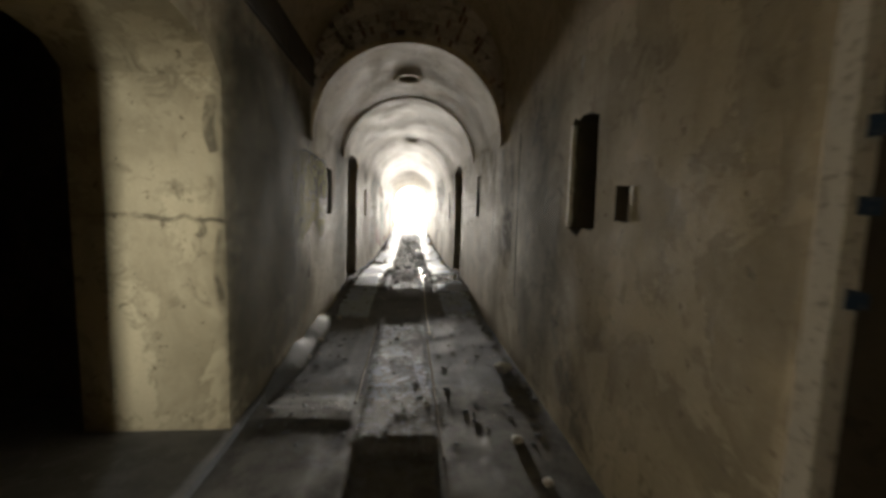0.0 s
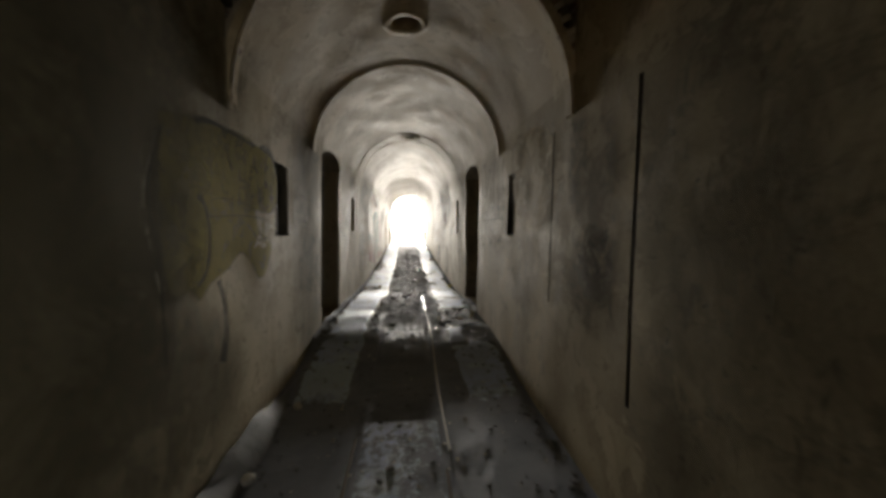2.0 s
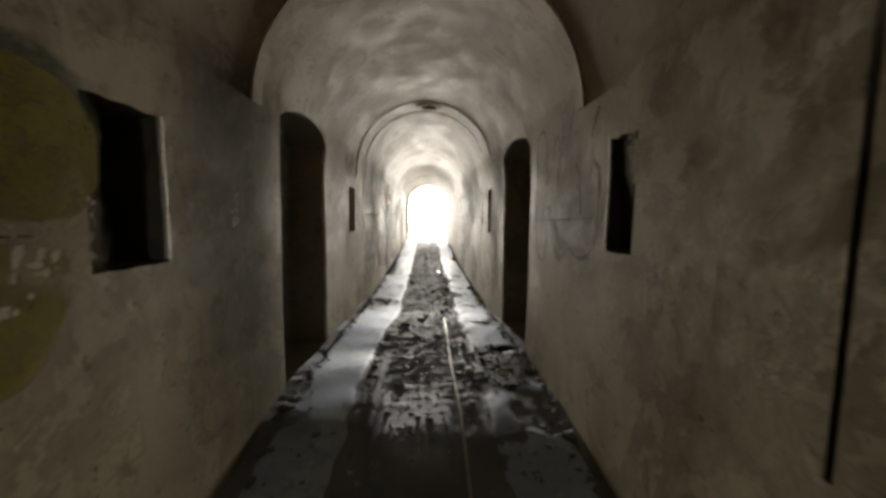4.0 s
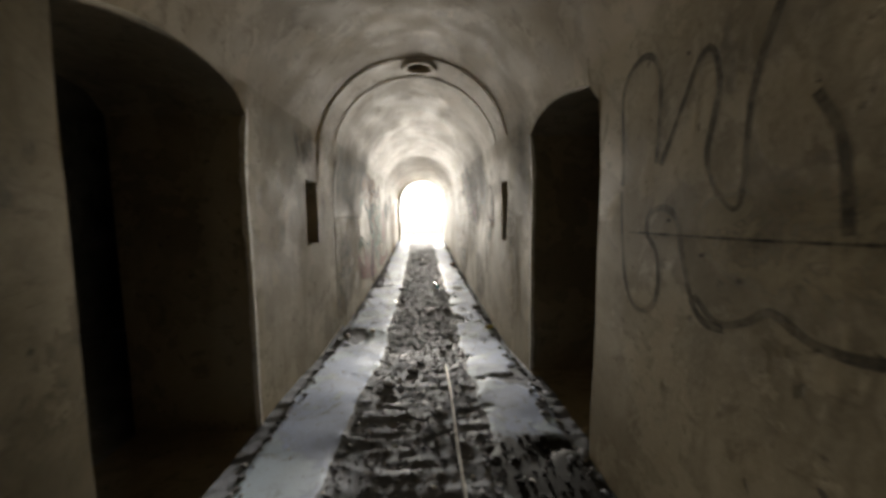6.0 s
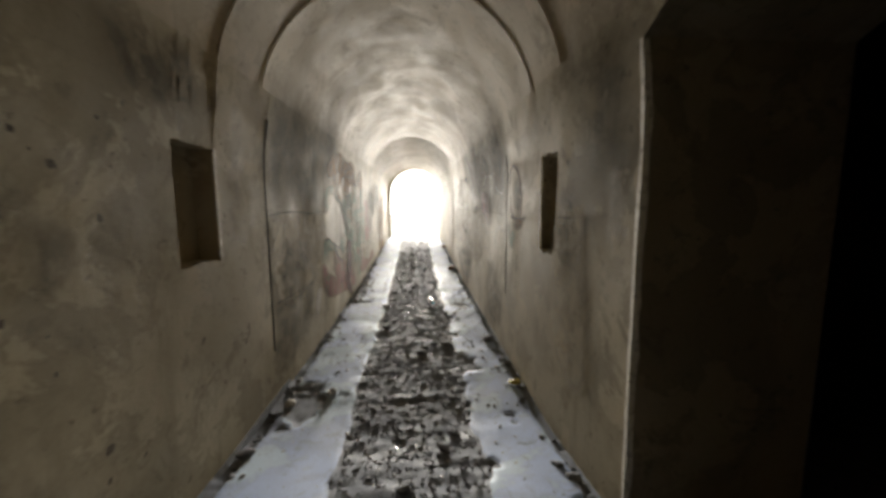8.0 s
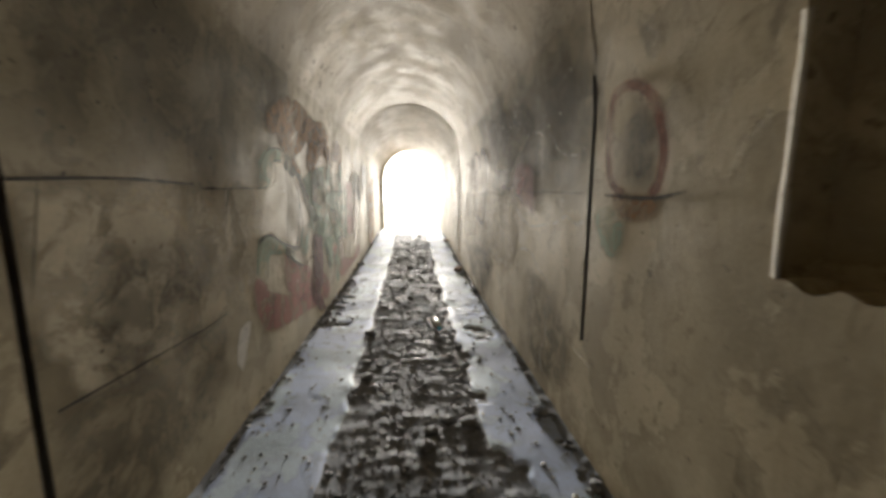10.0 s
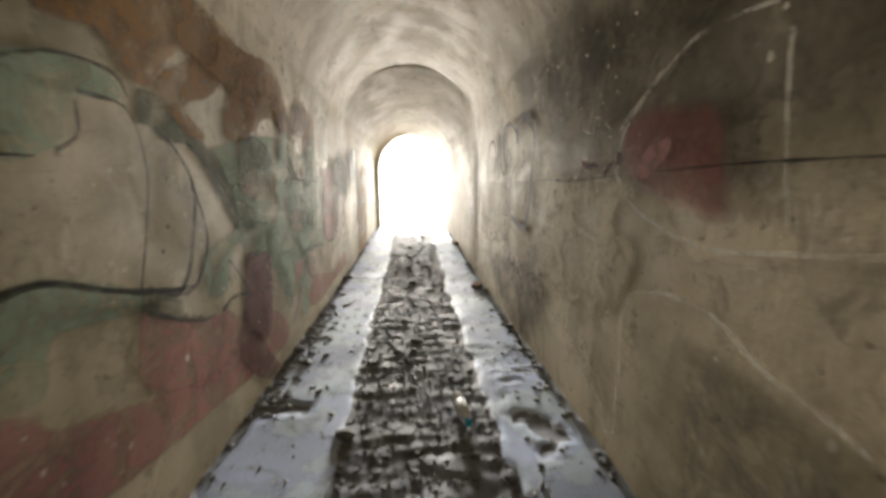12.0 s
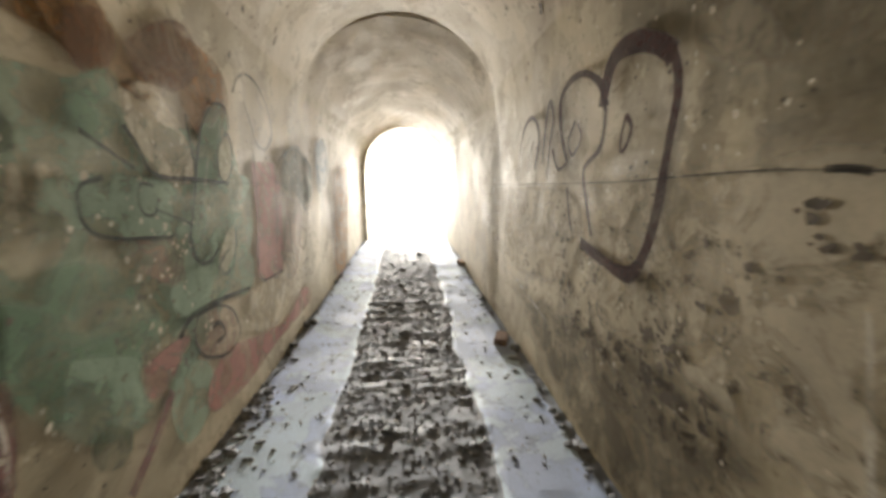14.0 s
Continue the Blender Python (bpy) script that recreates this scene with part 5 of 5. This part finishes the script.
for x, y, s in ((0.92, 3.46, 0.085), (0.74, 2.35, 0.045), (-0.98, 4.35, 0.05), (-1.0, 3.85, 0.05), (-0.93, 5.25, 0.045), (0.80, 1.95, 0.035), (-0.97, 10.86, 0.05), (-0.66, 11.0, 0.045)):
    stone(x, y, s, PALE_STONE, "pale chalky stone on the dusty floor", 0.7, 10 * x + y)


def loose_brick(x, y, turn):
    bm = bmesh.new()
    v = add_box(bm, -0.11, 0.11, -0.055, 0.055, 0, 0.07)
    for w in v:
        w.co += Vector((wob(w.co.x, x, y, 9), wob(w.co.y, y, x, 9), 0)) * 0.012
    bmesh.ops.bevel(bm, geom=list(bm.edges), offset=0.01, segments=2, affect="EDGES")
    ob = thing("brick", bm, BRICK, label="broken old brick beside the wall", category="brick", group="loose bricks")
    ob.matrix_world = pose(x, y, floor_z(x, y) - 0.004, 3, -2, turn)


loose_brick(0.95, 17.07, 70)
loose_brick(0.98, 20.1, 100)


def tube(bm, points, r, sides=10):
    last = None
    for i, p in enumerate(points):
        d = (Vector(points[min(i + 1, len(points) - 1)]) - Vector(points[max(i - 1, 0)])).normalized()
        u = d.orthogonal().normalized() if abs(d.z) > 0.9 else d.cross(Vector((0, 0, 1))).normalized()
        w = u.cross(d)
        line = [bm.verts.new(Vector(p) + r * (math.cos(2 * math.pi * k / sides) * u + math.sin(2 * math.pi * k / sides) * w)) for k in range(sides)]
        if last:
            for k in range(sides):
                bm.faces.new((last[k], last[(k + 1) % sides], line[(k + 1) % sides], line[k]))
        else:
            bm.faces.new(line[::-1])
        last = line
    bm.faces.new(last)


def rail(x, y0, y1, material, label):
    bm = bmesh.new()
    n = 24
    tube(bm, [(x + 0.012 * wob(x, y0 + (y1 - y0) * i / n, 0, 0.8), y0 + (y1 - y0) * i / n, max(floor_z(x, y0 + (y1 - y0) * i / n), ground_height(x, y0 + (y1 - y0) * i / n) - 0.02) + 0.012) for i in range(n + 1)], 0.0105, 8)
    thing("rail", bm, material, True, label=label, category="rail", group="old rails")


rail(0.275, 4.55, 9.6, RUST, "thin worn steel rail in the floor bed")
rail(0.235, 2.2, 4.35, DULL, "thin dull steel rail in the floor")
rail(-0.39, 2.9, 4.75, DULL, "thin dull steel rail in the floor")


def lathe(bm, profile, sides=24):
    rings = [[bm.verts.new((r * math.cos(2 * math.pi * k / sides), r * math.sin(2 * math.pi * k / sides), z)) for k in range(sides)] for r, z in profile]
    for a, b in zip(rings, rings[1:]):
        for k in range(sides):
            bm.faces.new((a[k], a[(k + 1) % sides], b[(k + 1) % sides], b[k]))
    bm.faces.new(rings[0][::-1])
    bm.faces.new(rings[-1])


def bottle(x, y, turn):
    ob = tagged(new("bottle"), "crumpled clear white plastic bottle with blue cap", "bottle")
    bm = bmesh.new()
    lathe(bm, [(0.024, 0), (0.031, 0.008), (0.031, 0.05), (0.028, 0.06), (0.031, 0.07), (0.031, 0.13), (0.024, 0.165), (0.013, 0.185), (0.012, 0.2)])
    part("body", bm, PLASTIC, ob, "white plastic body", True)
    bm = bmesh.new()
    lathe(bm, [(0.0145, 0.192), (0.015, 0.194), (0.015, 0.212), (0.0135, 0.214)])
    part("cap", bm, BLUE, ob, "blue plastic cap", True)
    ob.matrix_world = pose(x, y, max(floor_z(x, y), floor_z(x, y - 0.1), floor_z(x, y - 0.2)) + 0.06, 90, 0, turn) @ Matrix.Diagonal((1.45, 1.45, 1.5, 1))


bottle(0.31, 14.1, 8)

# flap of pale plaster peeling off the wall
bm = bmesh.new()
outline = [(12.27, 0.34), (12.31, 0.40), (12.39, 0.56), (12.41, 0.64), (12.34, 0.655), (12.25, 0.63), (12.21, 0.53), (12.20, 0.42)]
f = bm.faces.new([bm.verts.new((wall_x(-1, a, c) + 0.01 + 0.05 * (c - 0.34), a, c)) for a, c in outline])
bmesh.ops.solidify(bm, geom=[f], thickness=0.012)
thing("plaster_flap", bm, WHITEWASH, label="pale flap of plaster peeling off the wall", category="plaster")

# burnt spot with charred lumps, a dish and a can
def ash_place(r):
    while True:
        x, y = r.uniform(0.4, 1.06), r.uniform(6.95, 8.4)
        if ash_amount(x, y) > 0.5:
            return x, y


scatter("charred_lumps", 160, CHAR, (0.005, 0.018), ash_place, "charred lumps and ash of an old fire", 8, SHAPES)
bm = bmesh.new()
lathe(bm, [(0.03, 0), (0.05, 0.004), (0.062, 0.018), (0.06, 0.019), (0.045, 0.008), (0.0, 0.006)])
dish = thing("dish", bm, PALE_STONE, True, label="small pale dish lying in the ash", category="dish")
dish.matrix_world = pose(0.73, 7.42, floor_z(0.73, 7.42) + 0.02, 6, 4, 0)
can = tagged(new("can"), "scratched metal drink can standing in ash", "can")
bm = bmesh.new()
lathe(bm, [(0.024, 0), (0.032, 0.008), (0.033, 0.10), (0.027, 0.115)])
part("body", bm, TIN, can, smooth=True)
bm = bmesh.new()
lathe(bm, [(0.026, 0.115), (0.027, 0.118), (0.022, 0.117), (0.02, 0.114)])
part("lid", bm, TIN, can, smooth=True)
can.matrix_world = pose(0.90, 7.44, floor_z(0.90, 7.44) + 0.015, -4, 7, 0)
splint = new("stone", stone_mesh("stone", 77.0, PALE_STONE, 0.5))
splint.matrix_world = pose(0.44, 7.55, floor_z(0.44, 7.55) + 0.02) @ Matrix.Diagonal((0.03, 0.05, 0.04, 1))
tagged(splint, "pale stone chip beside the rail", "stone", "loose stones")

# pale broken tile at the niche
bm = bmesh.new()
face_x = wall_x(1, 1.84, 1.56)
for v in add_box(bm, face_x - 0.004, face_x + 0.07, 1.825, 1.862, 1.475, 1.655):
    v.co += Vector((wob(v.co.x, v.co.y, v.co.z, 30.0), wob(v.co.y, v.co.z, v.co.x, 30.0), 0)) * 0.008
bmesh.ops.bevel(bm, geom=list(bm.edges), offset=0.004, segments=1, affect="EDGES")
thing("tile", bm, WHITEWASH, label="pale broken tile set beside a niche", category="tile")

# crumpled yellow wrapper
bm = bmesh.new()
bmesh.ops.create_icosphere(bm, subdivisions=3, radius=1.0)
for v in bm.verts:
    v.co *= 1 + 0.5 * wob(v.co.x, v.co.y, v.co.z, 2.2, 5.0)
    v.co.z *= 0.45
wrapper = thing("wrapper", bm, YELLOW, label="crumpled yellow wrapper at the wall's foot", category="litter")
wrapper.matrix_world = pose(0.99, 11.05, floor_z(0.99, 11.05) + 0.025) @ Matrix.Diagonal((0.055, 0.045, 0.05, 1))

# whitewashed post of the first side doorway, with blue marks
post = tagged(new("door_post"), "flaked whitewashed doorway post with blue marks", "door post")
bm = bmesh.new()
last = None
for i in range(33):
    z = 0.0 + 2.3 * i / 32
    w = 0.008 * wob(3, 0, z, 5.0)
    line = [bm.verts.new(p) for p in ((1.065 + w, 0.86, z), (1.165 + w, 0.885 + w, z), (1.17, 0.95, z), (1.065 + w, 0.93, z))]
    if last:
        for p in range(4):
            bm.faces.new((last[p], line[p], line[(p + 1) % 4], last[(p + 1) % 4]))
    last = line
part("post", bm, WHITEWASH, post, "flaked whitewash")
for z, h in ((1.28, 0.05), (1.52, 0.04), (1.72, 0.05)):
    bm = bmesh.new()
    for v in add_box(bm, 1.11, 1.176, 0.868, 0.90, z, z + h):
        v.co += Vector((0, 0, 0.02 * wob(v.co.x, v.co.y, v.co.z, 20.0)))
    part("paint_mark", bm, NAVY, post, "blue paint mark")
